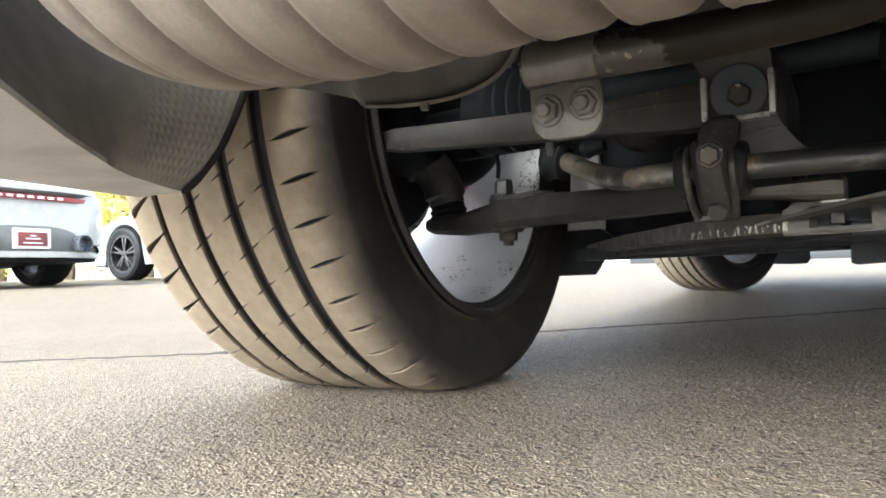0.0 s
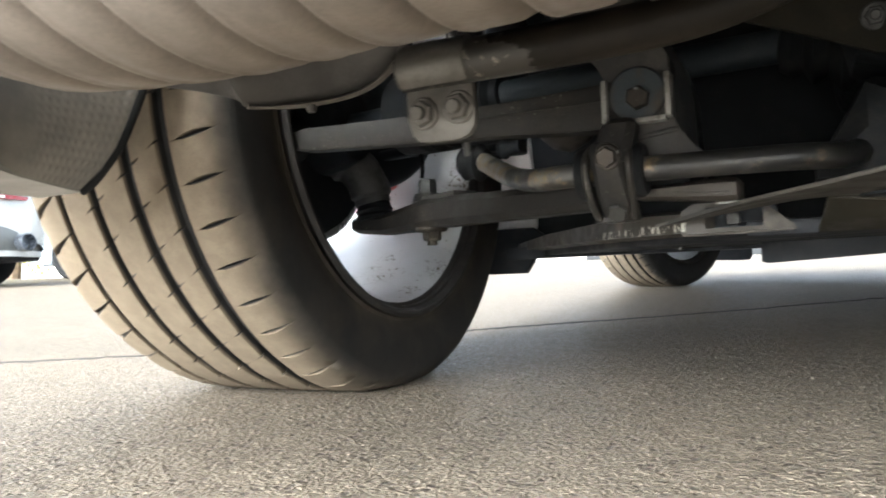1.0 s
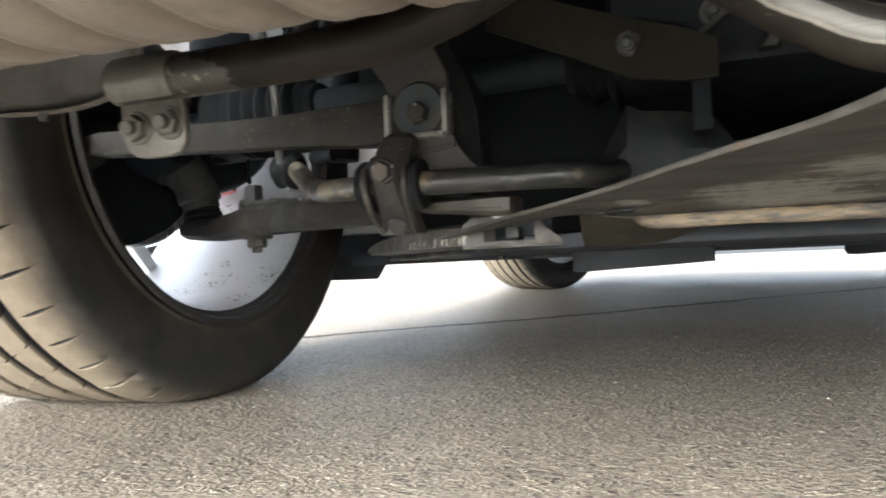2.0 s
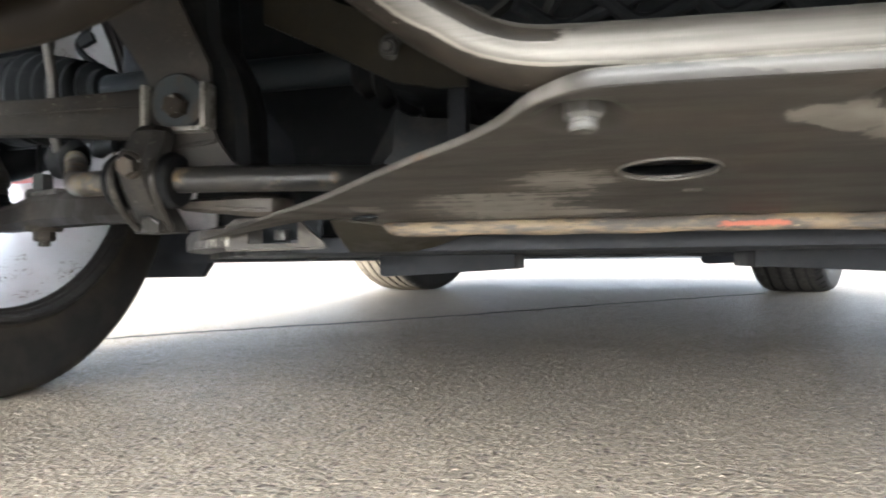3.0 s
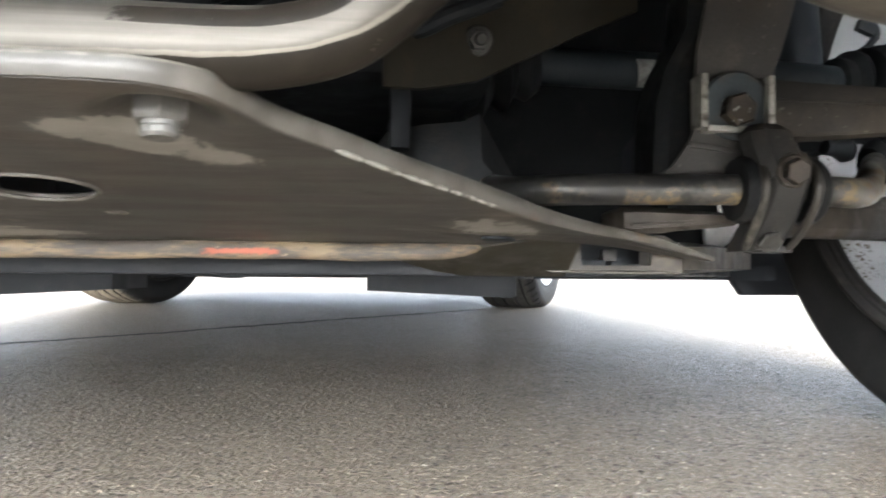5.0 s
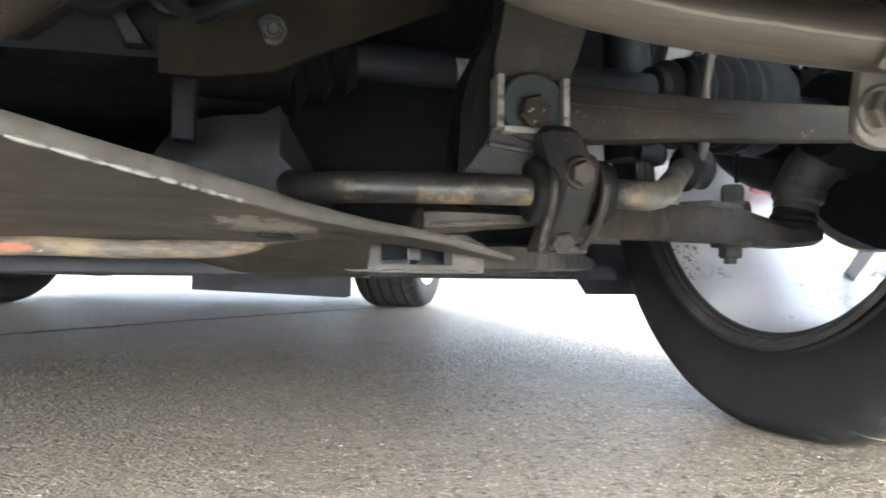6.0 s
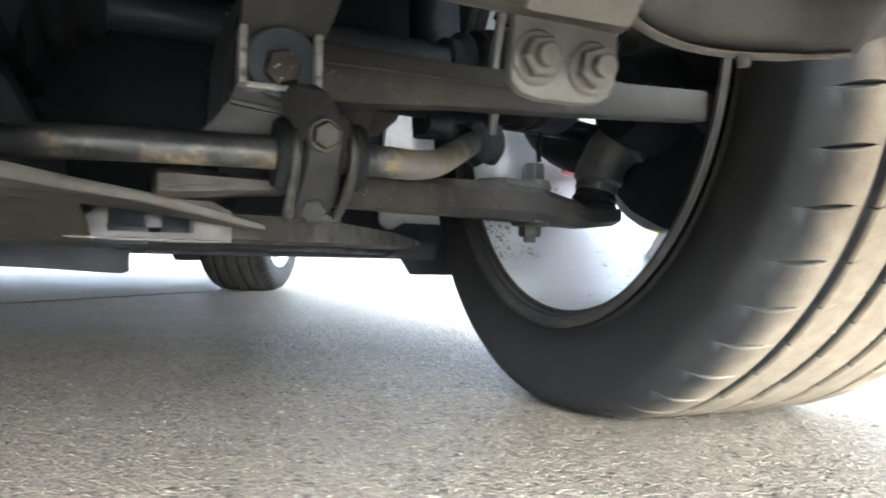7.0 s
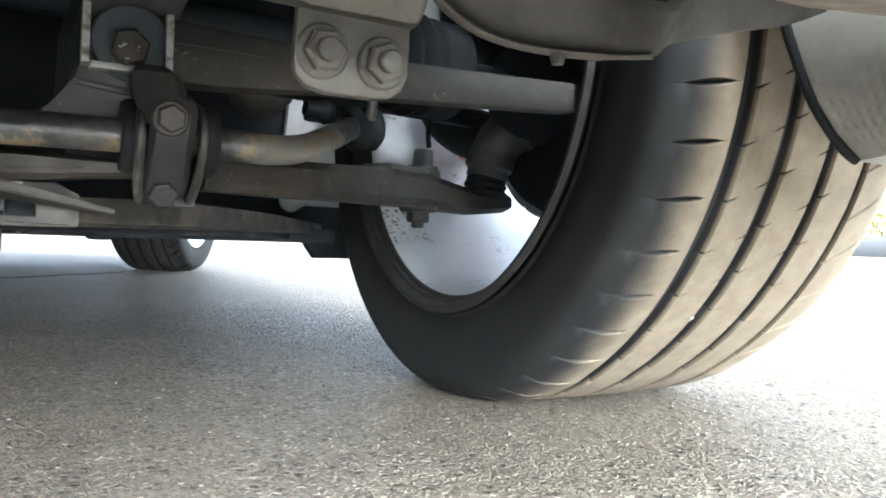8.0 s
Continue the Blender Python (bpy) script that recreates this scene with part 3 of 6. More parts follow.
def hexbolt(parent, c, axis, r, h, washer=0.0, stud=0.0, material=None, label="", washmat=None, turn=0.0, studr=0.55):
    """A hex head on its flange, with the end of the stud; the axis points away from the surface."""
    m = Matrix.Translation(c) @ frame_to(axis) @ Matrix.Rotation(turn, 4, "Z")
    bm = bmesh.new()
    w = 0.35 * h if washer else 0.0
    if washer and washmat is None:
        lathe(bm, [(0, 0), (washer, 0), (washer, w * 0.6), (washer * 0.9, w), (0, w)], m, 28)
    lathe(bm, [(0, w * 0.9), (r, w * 0.9), (r, h * 0.86), (r * 0.86, h), (0, h)], m, 6)
    if stud:
        lathe(bm, [(0, h * 0.9), (r * studr, h * 0.9), (r * studr, h + stud * 0.85), (r * studr * 0.8, h + stud), (0, h + stud)], m, 20)
    ob = part("bolt", bm, material or BOLT, parent, label, angle=25)
    if washer and washmat is not None:
        bm = bmesh.new()
        lathe(bm, [(0, 0), (washer, 0), (washer, w * 0.6), (washer * 0.93, w), (0, w)], m, 36)
        part("washer", bm, washmat, parent if parent.type == "EMPTY" else parent, "blue-tinted steel washer")
    return ob


# ---- ground ----
def ground_height(x, y):
    h = 0.024 * max(0.0, -(x + 1.1)) if x < -1.1 else 0.0
    # it lifts a little before the front wheels, more on the left
    f = min(1.0, max(0.0, (x + 0.8) / 1.6))
    ys = [0.6, 1.5, 2.6, 3.3, 60.0]
    h += lerp(float(np.interp(y, ys, [0.0, 0.0036, 0.033, 0.038, 0.24])), float(np.interp(y, ys, [0.0, 0.0036, 0.019, 0.022, 0.24])), f)
    return min(h, 0.30 + 0.0005 * abs(x))


def stones(X, Y, size, seed):
    """Jittered stones over a field of points: how far each point lies from its stone's centre, and the stone's own number."""
    rng = np.random.default_rng(seed)
    n = 1024
    jx, jy, own = rng.random((n, n)), rng.random((n, n)), rng.random((n, n))
    cx, cy = np.floor(X / size).astype(int), np.floor(Y / size).astype(int)
    best, num = np.full(X.shape, 9.0), np.zeros(X.shape)
    for dx in (-1, 0, 1):
        for dy in (-1, 0, 1):
            i, j = (cx + dx) % n, (cy + dy) % n
            d = np.hypot(X / size - (cx + dx) - jx[i, j], Y / size - (cy + dy) - jy[i, j])
            near = d < best
            best, num = np.where(near, d, best), np.where(near, own[i, j], num)
    return best, num


def build_ground():
    """One sheet of asphalt to the horizon; under the car's tail its stones stand out as real relief."""
    xs = [-400, -150, -60, -30, -18, -12, -9, -7, -5, -4, -3, -2.4, -1.8, -1.4, -1.1, -0.8, -0.4, 0, 0.4, 0.8, 1.2, 1.8, 2.6, 4, 6, 9, 14, 25, 60, 150, 400]
    ys = [-400, -150, -60, -25, -12, -6, -3, -2, -1.4, -1, -0.6, -0.3, 0, 0.3, 0.6, 1, 1.5, 2, 2.6, 3.3, 4, 5, 6, 8, 11, 16, 25, 60, 150, 400]
    x0, x1, y0, y1, step = -1.1, 1.2, -0.3, 1.0, 0.003
    verts = [(x, y, ground_height(x, y)) for y in ys for x in xs]
    w = len(xs)
    faces = [(i * w + j, i * w + j + 1, (i + 1) * w + j + 1, (i + 1) * w + j) for i in range(len(ys) - 1) for j in range(w - 1)
             if not (x0 <= xs[j] < x1 and y0 <= ys[i] < y1)]
    gx, gy = np.linspace(x0, x1, round((x1 - x0) / step) + 1), np.linspace(y0, y1, round((y1 - y0) / step) + 1)
    X, Y = np.meshgrid(gx, gy)
    d, num = stones(X + 50, Y + 50, 0.0085, 3)
    h = np.where(num > 0.22, 0.0006 * (0.35 + num) * np.clip(1 - 1.6 * d * d, 0, 1), 0.0)
    d, num = stones(X + 50, Y + 50, 0.017, 5)
    h += np.where(num > 0.70, 0.0007 * np.clip(1 - 3.0 * d * d, 0, 1), 0.0) - 0.0009
    rim = np.minimum(np.minimum(X - x0, x1 - X), np.minimum(Y - y0, y1 - Y))
    Z = np.vectorize(ground_height)(X, Y) + h * np.clip(rim / 0.03, 0, 1)
    base, c = len(verts), len(gx)
    verts += list(zip(X.ravel().tolist(), Y.ravel().tolist(), Z.ravel().tolist()))
    k = (np.arange(len(gy) - 1)[:, None] * c + np.arange(c - 1)[None, :]).ravel() + base
    faces += np.stack([k, k + 1, k + c + 1, k + c], axis=1).tolist()
    me = bpy.data.meshes.new("ground")
    me.from_pydata(verts, [], faces)
    me.materials.append(ASPHALT)
    me.polygons.foreach_set("use_smooth", [True] * len(me.polygons))
    return tagged(new("ground", me), "coarse grey asphalt parking lot", "ground", kind="structure")


build_ground()


def build_joint():
    """The cold joint that runs aslant under the car, a tarry seam with ragged sides."""
    rnd = random.Random(4)
    knots = [Vector((-4.2, -2.1, 0)), Vector((-1.63, 0.15, 0)), Vector((-1.36, 0.42, 0)), Vector((-0.96, 0.93, 0)), Vector((-0.63, 1.245, 0)), Vector((-0.30, 1.58, 0)), Vector((0.6, 2.45, 0))]
    mid = smooth_path(knots, 44)
    bm = bmesh.new()
    rows = []
    for i, q in enumerate(mid):
        d = (mid[min(i + 1, len(mid) - 1)] - mid[max(i - 1, 0)]).normalized()
        n = Vector((-d.y, d.x, 0))
        q = q + n * rnd.uniform(-0.008, 0.008)
        z = ground_height(q.x, q.y)
        w = rnd.choice((0.0026, 0.005, 0.008, 0.0115)) * (1.0 if q.x < -0.35 else 0.5)
        rows.append([(*(q + n * w).xy, z + 0.0008), (*(q + n * w * 0.2).xy, z + 0.0022), (*(q - n * w).xy, z + 0.0008)])
    surface(bm, rows, (0, 0, -0.004))
    return tagged(part("asphalt_joint", bm, CRACK), "thin black tar-filled joint across the asphalt", "joint", kind="structure")


build_joint()

# ---- the car seen from below ----
car = thing("car", (0, 1.65, 0), "grey parked car seen from below with worn suspension parts", "car")

AXLE_Y, AXLE_Z, TYRE_R, FRONT_Y = 0.216, 0.341, 0.3505, 2.64


def tyre_mesh(bm, half=0.148, R=TYRE_R, bead=0.2475, inner=-1, pitches=50, seed=1, phase=0.0):
    """A tyre round the x axis: rounded shoulders, four grooves round it, slanted sipes in the shoulders and short nicks beside the grooves."""
    g = [(-0.078, 0.0078), (-0.027, 0.0070), (0.029, 0.0060), (0.079, 0.0040)]
    # from the inner bead over the tread to the outer bead: (x, radius, groove depth)
    side = [(-half + 0.020, bead - 0.006), (-half + 0.013, bead + 0.003), (-half + 0.007, bead + 0.009), (-half + 0.0085, bead + 0.013), (-half + 0.002, bead + 0.028), (-half, bead + 0.045), (-half - 0.0002, R - 0.036)]
    tread = [-half + 0.0003, -half + 0.0015, -half + 0.004, -half + 0.008, -half + 0.013, -half + 0.020, -half + 0.027, -half + 0.034, -half + 0.042, -half + 0.050]
    for c, w in g:
        tread += [c - w - 0.0125, c - w - 0.007, c - w - 0.001, c - w * 0.8, c + w * 0.8, c + w + 0.001, c + w + 0.007, c + w + 0.0125]
    tread += [0.105, 0.115, 0.125, 0.134, half - 0.008, half - 0.004, half - 0.0015, half - 0.0003]
    tread = sorted(tread)

    def crown(x):
        e = min(1.0, max(0.0, abs(x) - (half - 0.045)) / 0.045)
        return R - 0.0035 * (x / half) ** 2 - 0.027 * (1 - math.sqrt(1 - e * e))

    prof = [(x, r, False) for x, r in side]
    for x in tread:
        dip = 0.0
        for c, w in g:
            if abs(x - c) <= w * 0.85:
                dip = 0.0085
        prof.append((x, crown(x) - dip, True))
    prof += [(-x, r, False) for x, r in reversed(side)]

    def cut(x):
        """Half width in radians and depth of the sipe at x, and its slant."""
        if -half + 0.012 < x < -half + 0.0565:
            f = math.sin(math.pi * (x + half - 0.012) / 0.0445)
            return 0.0095 * f, 0.006 * f
        for n, (c, w) in enumerate(g[:3]):
            if w < abs(x - c) < w + 0.0120 and (n or x > c):
                f = 1 - (abs(x - c) - w) / 0.0120
                return 0.0042 * f + 0.0006, 0.0045 * f
        if x > 0.083 and x < half - 0.012:
            return lerp(0.004, 0.016, min(1.0, max(0.0, (x - 0.09) / 0.035))), 0.007
        return 0.0006, 0.0

    step = 2 * math.pi / pitches
    rnd = random.Random(seed)
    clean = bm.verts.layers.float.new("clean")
    cols = []
    for k in range(pitches):
        jit = rnd.uniform(-0.05, 0.05) * step
        for j in range(5):
            col = []
            for x, r, onthe in prof:
                w, d = cut(x) if onthe else (0.0006, 0.0)
                slant = (-0.5 * (x + 0.09) if x < -0.072 else -1.5 * (x + 0.065)) + jit + phase
                if j < 3:
                    a, rr = k * step + slant + (j - 1) * w, r - (d if j == 1 else 0.0)
                else:
                    a, rr = k * step + slant + (0.36 if j == 3 else 0.68) * step, r
                z = -rr * math.cos(a)
                z = 0.003 * math.log1p(math.exp((z + AXLE_Z - 0.0002) / 0.003)) - AXLE_Z - 0.001 if R == TYRE_R and z < -0.30 else z
                v = bm.verts.new((x, rr * math.sin(a), z))
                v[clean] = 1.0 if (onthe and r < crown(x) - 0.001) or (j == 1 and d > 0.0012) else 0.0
                col.append(v)
            cols.append(col)
    n = len(cols)
    for i in range(n):
        a, b = cols[i], cols[(i + 1) % n]
        for j in range(len(prof) - 1):
            bm.faces.new((a[j], b[j], b[j + 1], a[j + 1]))


def rim_mesh(bm, inner, half=0.141, r=0.2530):
    """The barrel and flanges of a wheel round the x axis, with real thickness."""
    p = [(-half + 0.0125, r - 0.0130), (-half + 0.0118, r - 0.0150), (-half + 0.030, r - 0.0190), (-half + 0.06, r - 0.024), (0.0, r - 0.030),
         (half - 0.05, r - 0.036), (half - 0.02, r - 0.030), (half - 0.006, r - 0.014), (half - 0.002, r - 0.003), (half - 0.004, r)]
    out = [(half - 0.02, r - 0.006), (0.0, r - 0.022), (-half + 0.06, r - 0.016), (-half + 0.034, r - 0.0110)]
    m = Matrix.Rotation(radians(90), 4, "Y")
    lathe(bm, [(rr, -inner * x) for x, rr in p + out], m, 96, close=True)


def spoke_mesh(bm, inner, ang, x0, r0=0.045, r1=0.235, split=0.10):
    """A pair of slim spokes spreading from hub to barrel."""
    for sgn in (-1, 1):
        rings = []
        for f in (0, 0.3, 0.65, 1.0):
            a = ang + sgn * lerp(0.10, split * 1.9, f)
            rr = lerp(r0, r1, f)
            w, t = lerp(0.013, 0.010, f), lerp(0.022, 0.014, f)
            x = x0 - 0.03 * (1 - f) + 0.02 * math.sin(f * 3)
            c, d, q = Vector((0, math.sin(a), -math.cos(a))), Vector((0, math.cos(a), math.sin(a))), Vector((1, 0, 0))
            rings.append([c * rr + d * w + q * -inner * (x - t), c * rr + d * w * 0.6 + q * -inner * (x + t * 0.5), c * rr - d * w * 0.6 + q * -inner * (x + t * 0.5), c * rr - d * w + q * -inner * (x - t)])
        loft(bm, rings)


def build_wheel(s, u, y, z, R, seed, name, spokes=5):
    """s: -1 on the car's left, 1 on its right."""
    at = Vector((s * u, y, z))
    inner = -s
    bm = bmesh.new()
    lathe(bm, [(0, -0.05), (0.06, -0.05), (0.075, -0.02), (0.075, 0.015), (0.06, 0.03), (0, 0.03)], Matrix.Rotation(radians(90), 4, "Y") @ Matrix.Translation((0, 0, s * 0.05)), 40)
    wheel = part(name, bm, RIM, car, "silver alloy wheel with a dusty tyre", at=at)
    bm = bmesh.new()
    tyre_mesh(bm, inner=inner, R=R, seed=seed, phase=-0.021 if s > 0 else -0.009)
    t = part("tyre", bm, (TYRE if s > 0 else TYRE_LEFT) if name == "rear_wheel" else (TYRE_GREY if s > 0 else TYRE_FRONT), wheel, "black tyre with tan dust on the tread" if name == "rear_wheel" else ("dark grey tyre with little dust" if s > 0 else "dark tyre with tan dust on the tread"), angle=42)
    bm = bmesh.new()
    hf, rr = 0.145, 0.2530
    lathe(bm, [(q, -inner * x) for x, q in ((-hf - 0.001, rr + 0.003), (-hf - 0.005, rr - 0.001), (-hf - 0.0045, rr - 0.005), (-hf + 0.001, rr - 0.0078), (-hf + 0.005, rr - 0.0085), (-hf + 0.0065, rr - 0.0118), (-hf + 0.0090, rr - 0.0120), (-hf + 0.0098, rr - 0.0108), (-hf + 0.0130, rr - 0.0112), (-hf + 0.0145, rr - 0.0152), (-hf + 0.0175, rr - 0.0160), (-hf + 0.0175, rr - 0.011), (-hf + 0.010, rr - 0.006), (-hf + 0.006, rr - 0.003))], Matrix.Rotation(radians(90), 4, "Y"), 96, close=True)
    fl = part("inner_flange", bm, FLANGE, wheel, "dirty dark inner rim flange", angle=50)
    bm = bmesh.new()
    rim_mesh(bm, inner)
    b = part("rim_barrel", bm, RIM, wheel, "silver wheel barrel with tar flecks", angle=50)
    obs = [t, b, fl]
    for k in range(spokes):
        bm = bmesh.new()
        spoke_mesh(bm, inner, 2 * math.pi * (k + 0.5) / spokes - 0.2, 0.10)
        obs.append(part("spoke", bm, RIM, wheel))
    for o in obs:
        o.matrix_parent_inverse = Matrix()
    if s < 0:
        t.rotation_euler = (0, 0, math.pi)
    return wheel


for s, u in ((-1, 0.857), (1, 0.850)):
    build_wheel(s, u, AXLE_Y, AXLE_Z, TYRE_R, 3 + s, "rear_wheel")
    # the front wheels are smaller and stand turned to the right
    uf = 0.768 if s > 0 else 0.822
    front = build_wheel(s, uf, FRONT_Y, ground_height(s * uf, FRONT_Y) + 0.3405, TYRE_R + 1e-5, 8 + s, "front_wheel")
    front.rotation_euler = (0, 0, radians(-26))
    front.scale = (0.87, 0.975, 0.975)


def P(s, u, y, z):
    return Vector((s * u, y, z))


# subframe tube across the rear, dropped in the middle
bm = bmesh.new()
OUTER = [(0.22, -0.249, 0.284), (0.26, -0.25, 0.268), (0.30, -0.25, 0.2590), (0.36, -0.25, 0.2565), (0.455, -0.25, 0.2563)]
BEND_L = [(0.03, -0.246, 0.2270), (0.058, -0.246, 0.2275), (0.071, -0.246, 0.2284), (0.082, -0.246, 0.2305), (0.0927, -0.246, 0.2345), (0.104, -0.246, 0.2408), (0.1156, -0.246, 0.2482), (0.130, -0.246, 0.2590), (0.148, -0.246, 0.2720), (0.178, -0.247, 0.2850)]
BEND_R = [(0.03, -0.246, 0.2266), (0.075, -0.246, 0.2268), (0.095, -0.246, 0.2276), (0.106, -0.246, 0.2292), (0.1150, -0.246, 0.2315), (0.1232, -0.246, 0.2352), (0.132, -0.246, 0.2422), (0.1417, -0.246, 0.2513), (0.155, -0.246, 0.2640), (0.176, -0.247, 0.2780)]


def exhaust_shift(s, f=1.0):
    """The right-hand exhaust hangs a little lower and further in than the left one."""
    return Vector((-0.0115 * f, 0.0005 * f, -0.0098 * f)) if s > 0 else Vector((0, 0, 0))


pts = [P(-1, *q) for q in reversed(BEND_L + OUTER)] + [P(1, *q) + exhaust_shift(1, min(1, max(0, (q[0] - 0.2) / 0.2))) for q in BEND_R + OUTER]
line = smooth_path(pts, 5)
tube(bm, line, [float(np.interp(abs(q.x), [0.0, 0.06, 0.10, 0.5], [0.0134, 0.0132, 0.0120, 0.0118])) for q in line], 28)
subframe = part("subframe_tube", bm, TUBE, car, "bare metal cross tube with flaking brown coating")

PLATE_Y = [-0.2655, -0.2635, -0.256, -0.245, -0.225, -0.20, -0.17, -0.14, -0.11, -0.08, -0.05, -0.03, -0.012, 0.0, 0.012, 0.030]
PLATE_Z = [0.2120, 0.2118, 0.2110, 0.2096, 0.2073, 0.2044, 0.2010, 0.1976, 0.1935, 0.1890, 0.1845, 0.1815, 0.1795, 0.1778, 0.1755, 0.1715]
EDGE_U = [0.050, 0.0675, 0.0805, 0.088, 0.0985, 0.1185, 0.141, 0.166, 0.192, 0.218, 0.245, 0.266, 0.290, 0.312, 0.335, 0.370]
EDGE_L = [0.035, 0.0520, 0.0640, 0.075, 0.087, 0.108, 0.139, 0.168, 0.197, 0.227, 0.256, 0.276, 0.294, 0.310, 0.333, 0.370]
NUTS = [(-0.054, -0.231), (0.0655, -0.235)]


def wing_lift(x, y):
    """The wings stay straight to their tips, where the middle of the plate dips."""
    f = min(1.0, max(0.0, (abs(x) - 0.19) / 0.05))
    return f * f * (3 - 2 * f) * float(np.interp(y, [-0.11, -0.08, -0.05, -0.03, -0.012, 0.0, 0.012, 0.03], [0.0, 0.0012, 0.0030, 0.0045, 0.0050, 0.0042, 0.0025, 0.0]))


def plate_z(y, x=None):
    """Height of the plate; x given: with the dimples over the two nuts."""
    z = float(np.interp(y, PLATE_Y, PLATE_Z))
    if x is not None:
        z += wing_lift(x, y)
        for nx, ny in NUTS:
            d = min(1.0, math.hypot(x - nx, y - ny) / 0.022)
            z += 0.0125 * (1 - d * d * (3 - 2 * d))
    return z


def build_shear_plate():
    """The shear plate under the subframe: a pressed sheet with a raised rear flange, an oval hole and a rolled rim along the wings."""
    bm = bmesh.new()
    hx, hy, hrx, hry = -0.012, -0.140, 0.0245, 0.022
    # round the hole: rings that grow from the oval to the outline
    def outline(a):
        d = Vector((math.cos(a), math.sin(a)))
        lo, hi = 0.0, 0.6
        for _ in range(40):
            m = (lo + hi) / 2
            x, y = hx + d.x * m, hy + d.y * m
            front = float(np.interp(abs(x), [0.0, 0.20, 0.25, 0.29, 0.33, 0.37], [0.0, 0.0, -0.012, -0.003, 0.017, 0.034]))
            inside = PLATE_Y[0] <= y <= min(front, PLATE_Y[-1]) and abs(x) <= float(np.interp(y, PLATE_Y, EDGE_L if x < 0 else EDGE_U))
            lo, hi = (m, hi) if inside else (lo, m)
        return Vector((hx + d.x * lo, hy + d.y * lo))

    corners = [math.atan2(PLATE_Y[n] - hy, sg * e[n] - hx) for sg, e in ((-1, EDGE_L), (1, EDGE_U)) for n in (0, 2, -1)]
    angs = sorted([2 * math.pi * k / 220 - math.pi for k in range(220)] + corners)
    rows = []
    for f in (0.0, 0.02, 0.06, 0.12, 0.2, 0.28, 0.35, 0.42, 0.48, 0.54, 0.59, 0.64, 0.69, 0.73, 0.77, 0.81, 0.85, 0.88, 0.91, 0.935, 0.955, 0.975, 1.0):
        row = []
        for a in angs:
            o = outline(a)
            e = Vector((hx + hrx * math.cos(a), hy + hry * math.sin(a)))
            q = e.lerp(o, f)
            z = plate_z(q.y, q.x)
            if f == 0.0:
                z -= 0.0012
            row.append((q.x, q.y, z))
        rows.append(row)
    up = [[bm.verts.new(Vector(q) + Vector((0, 0, 0.003))) for q in r] for r in rows]
    dn = [[bm.verts.new(q) for q in r] for r in rows]
    n = len(angs)
    for k in range(n):
        m = (k + 1) % n
        for i in range(len(rows) - 1):
            bm.faces.new((up[i][k], up[i][m], up[i + 1][m], up[i + 1][k]))
            bm.faces.new((dn[i][k], dn[i + 1][k], dn[i + 1][m], dn[i][m]))
        bm.faces.new((up[0][k], dn[0][k], dn[0][m], up[0][m]))
        bm.faces.new((up[-1][k], up[-1][m], dn[-1][m], dn[-1][k]))
    plate = part("shear_plate", bm, PLATE, car, "brown coated shear plate with an oval hole and flaked patches", angle=40)
    # the rolled rim along wings and rear flange
    rim, riml = ([(e[i], PLATE_Y[i], PLATE_Z[i] + wing_lift(e[i], PLATE_Y[i])) for i in range(len(PLATE_Y))] for e in (EDGE_U, EDGE_L))
    bm = bmesh.new()
    pts = [P(-1, *q) for q in reversed(riml)] + [P(-1, 0.01, -0.2660, 0.2120), P(1, 0.02, -0.2660, 0.2120)] + [P(1, *q) for q in rim]
    line = smooth_path(pts, 4)
    rings = []
    for i, q in enumerate(line):
        d = line[min(i + 1, len(line) - 1)] - line[max(i - 1, 0)]
        n = Vector((d.y, -d.x, 0)).normalized()
        # one height all round, running out at the tips
        w = float(np.interp(q.x, [-0.37, -0.10, -0.07, -0.05, 0.0, 0.07, 0.10, 0.20, 0.37], [0.3, 0.55, 0.75, 0.94, 0.96, 1.0, 1.10, 1.25, 0.45]))
        o, u = n * 0.0022 * w, Vector((0, 0, 0.0066 * w))
        rings.append([q - n * 0.001, q + o * 0.45 + u * 0.05, q + o * 0.9 + u * 0.45, q + o + u, q + o * 0.75 + u * 1.08, q + o * 0.1 + u * 0.45])
    loft(bm, rings)
    part("rolled_rim", bm, RIMEDGE, plate, "worn turned-up rim", angle=50)
    # edge of the oval hole
    bm = bmesh.new()
    ring_pts = [Vector((hx + (hrx + 0.0006) * math.cos(a), hy + (hry + 0.0006) * math.sin(a), plate_z(hy + hry * math.sin(a)) - 0.0004)) for a in (2 * math.pi * k / 64 for k in range(65))]
    tube(bm, ring_pts, 0.0011, 8)
    part("hole_edge", bm, RIMEDGE, plate, "pale rubbed hole edge")
    # slots at both ends of the lip: near-black discs stand for the shade of open holes
    for sg, cx in ((-1, -0.208), (1, 0.206)):
        bm = bmesh.new()
        grid = []
        inner, outer = (0.172, 0.240) if sg < 0 else (0.165, 0.262)
        for f in np.linspace(0, 1, 9):
            u = lerp(inner, outer, f)
            ya, za = (-0.012, plate_z(-0.012, sg * u) - 0.0015)
            sink = math.sin(math.pi * min(1.0, 2.2 * f) / 2)
            grid.append([(sg * lerp(u, lerp(inner - 0.02, outer + 0.006, f), g), lerp(ya, 0.050, g), lerp(za, lerp(za - 0.006, 0.1605, sink), g ** 0.8)) for g in (0.0, 0.15, 0.4, 0.7, 1.0)])
        surface(bm, grid, (0, 0, 0.0025))
        part("corner", bm, MOUNT, plate, "bent down corner of the plate", angle=40)
        bm = bmesh.new()
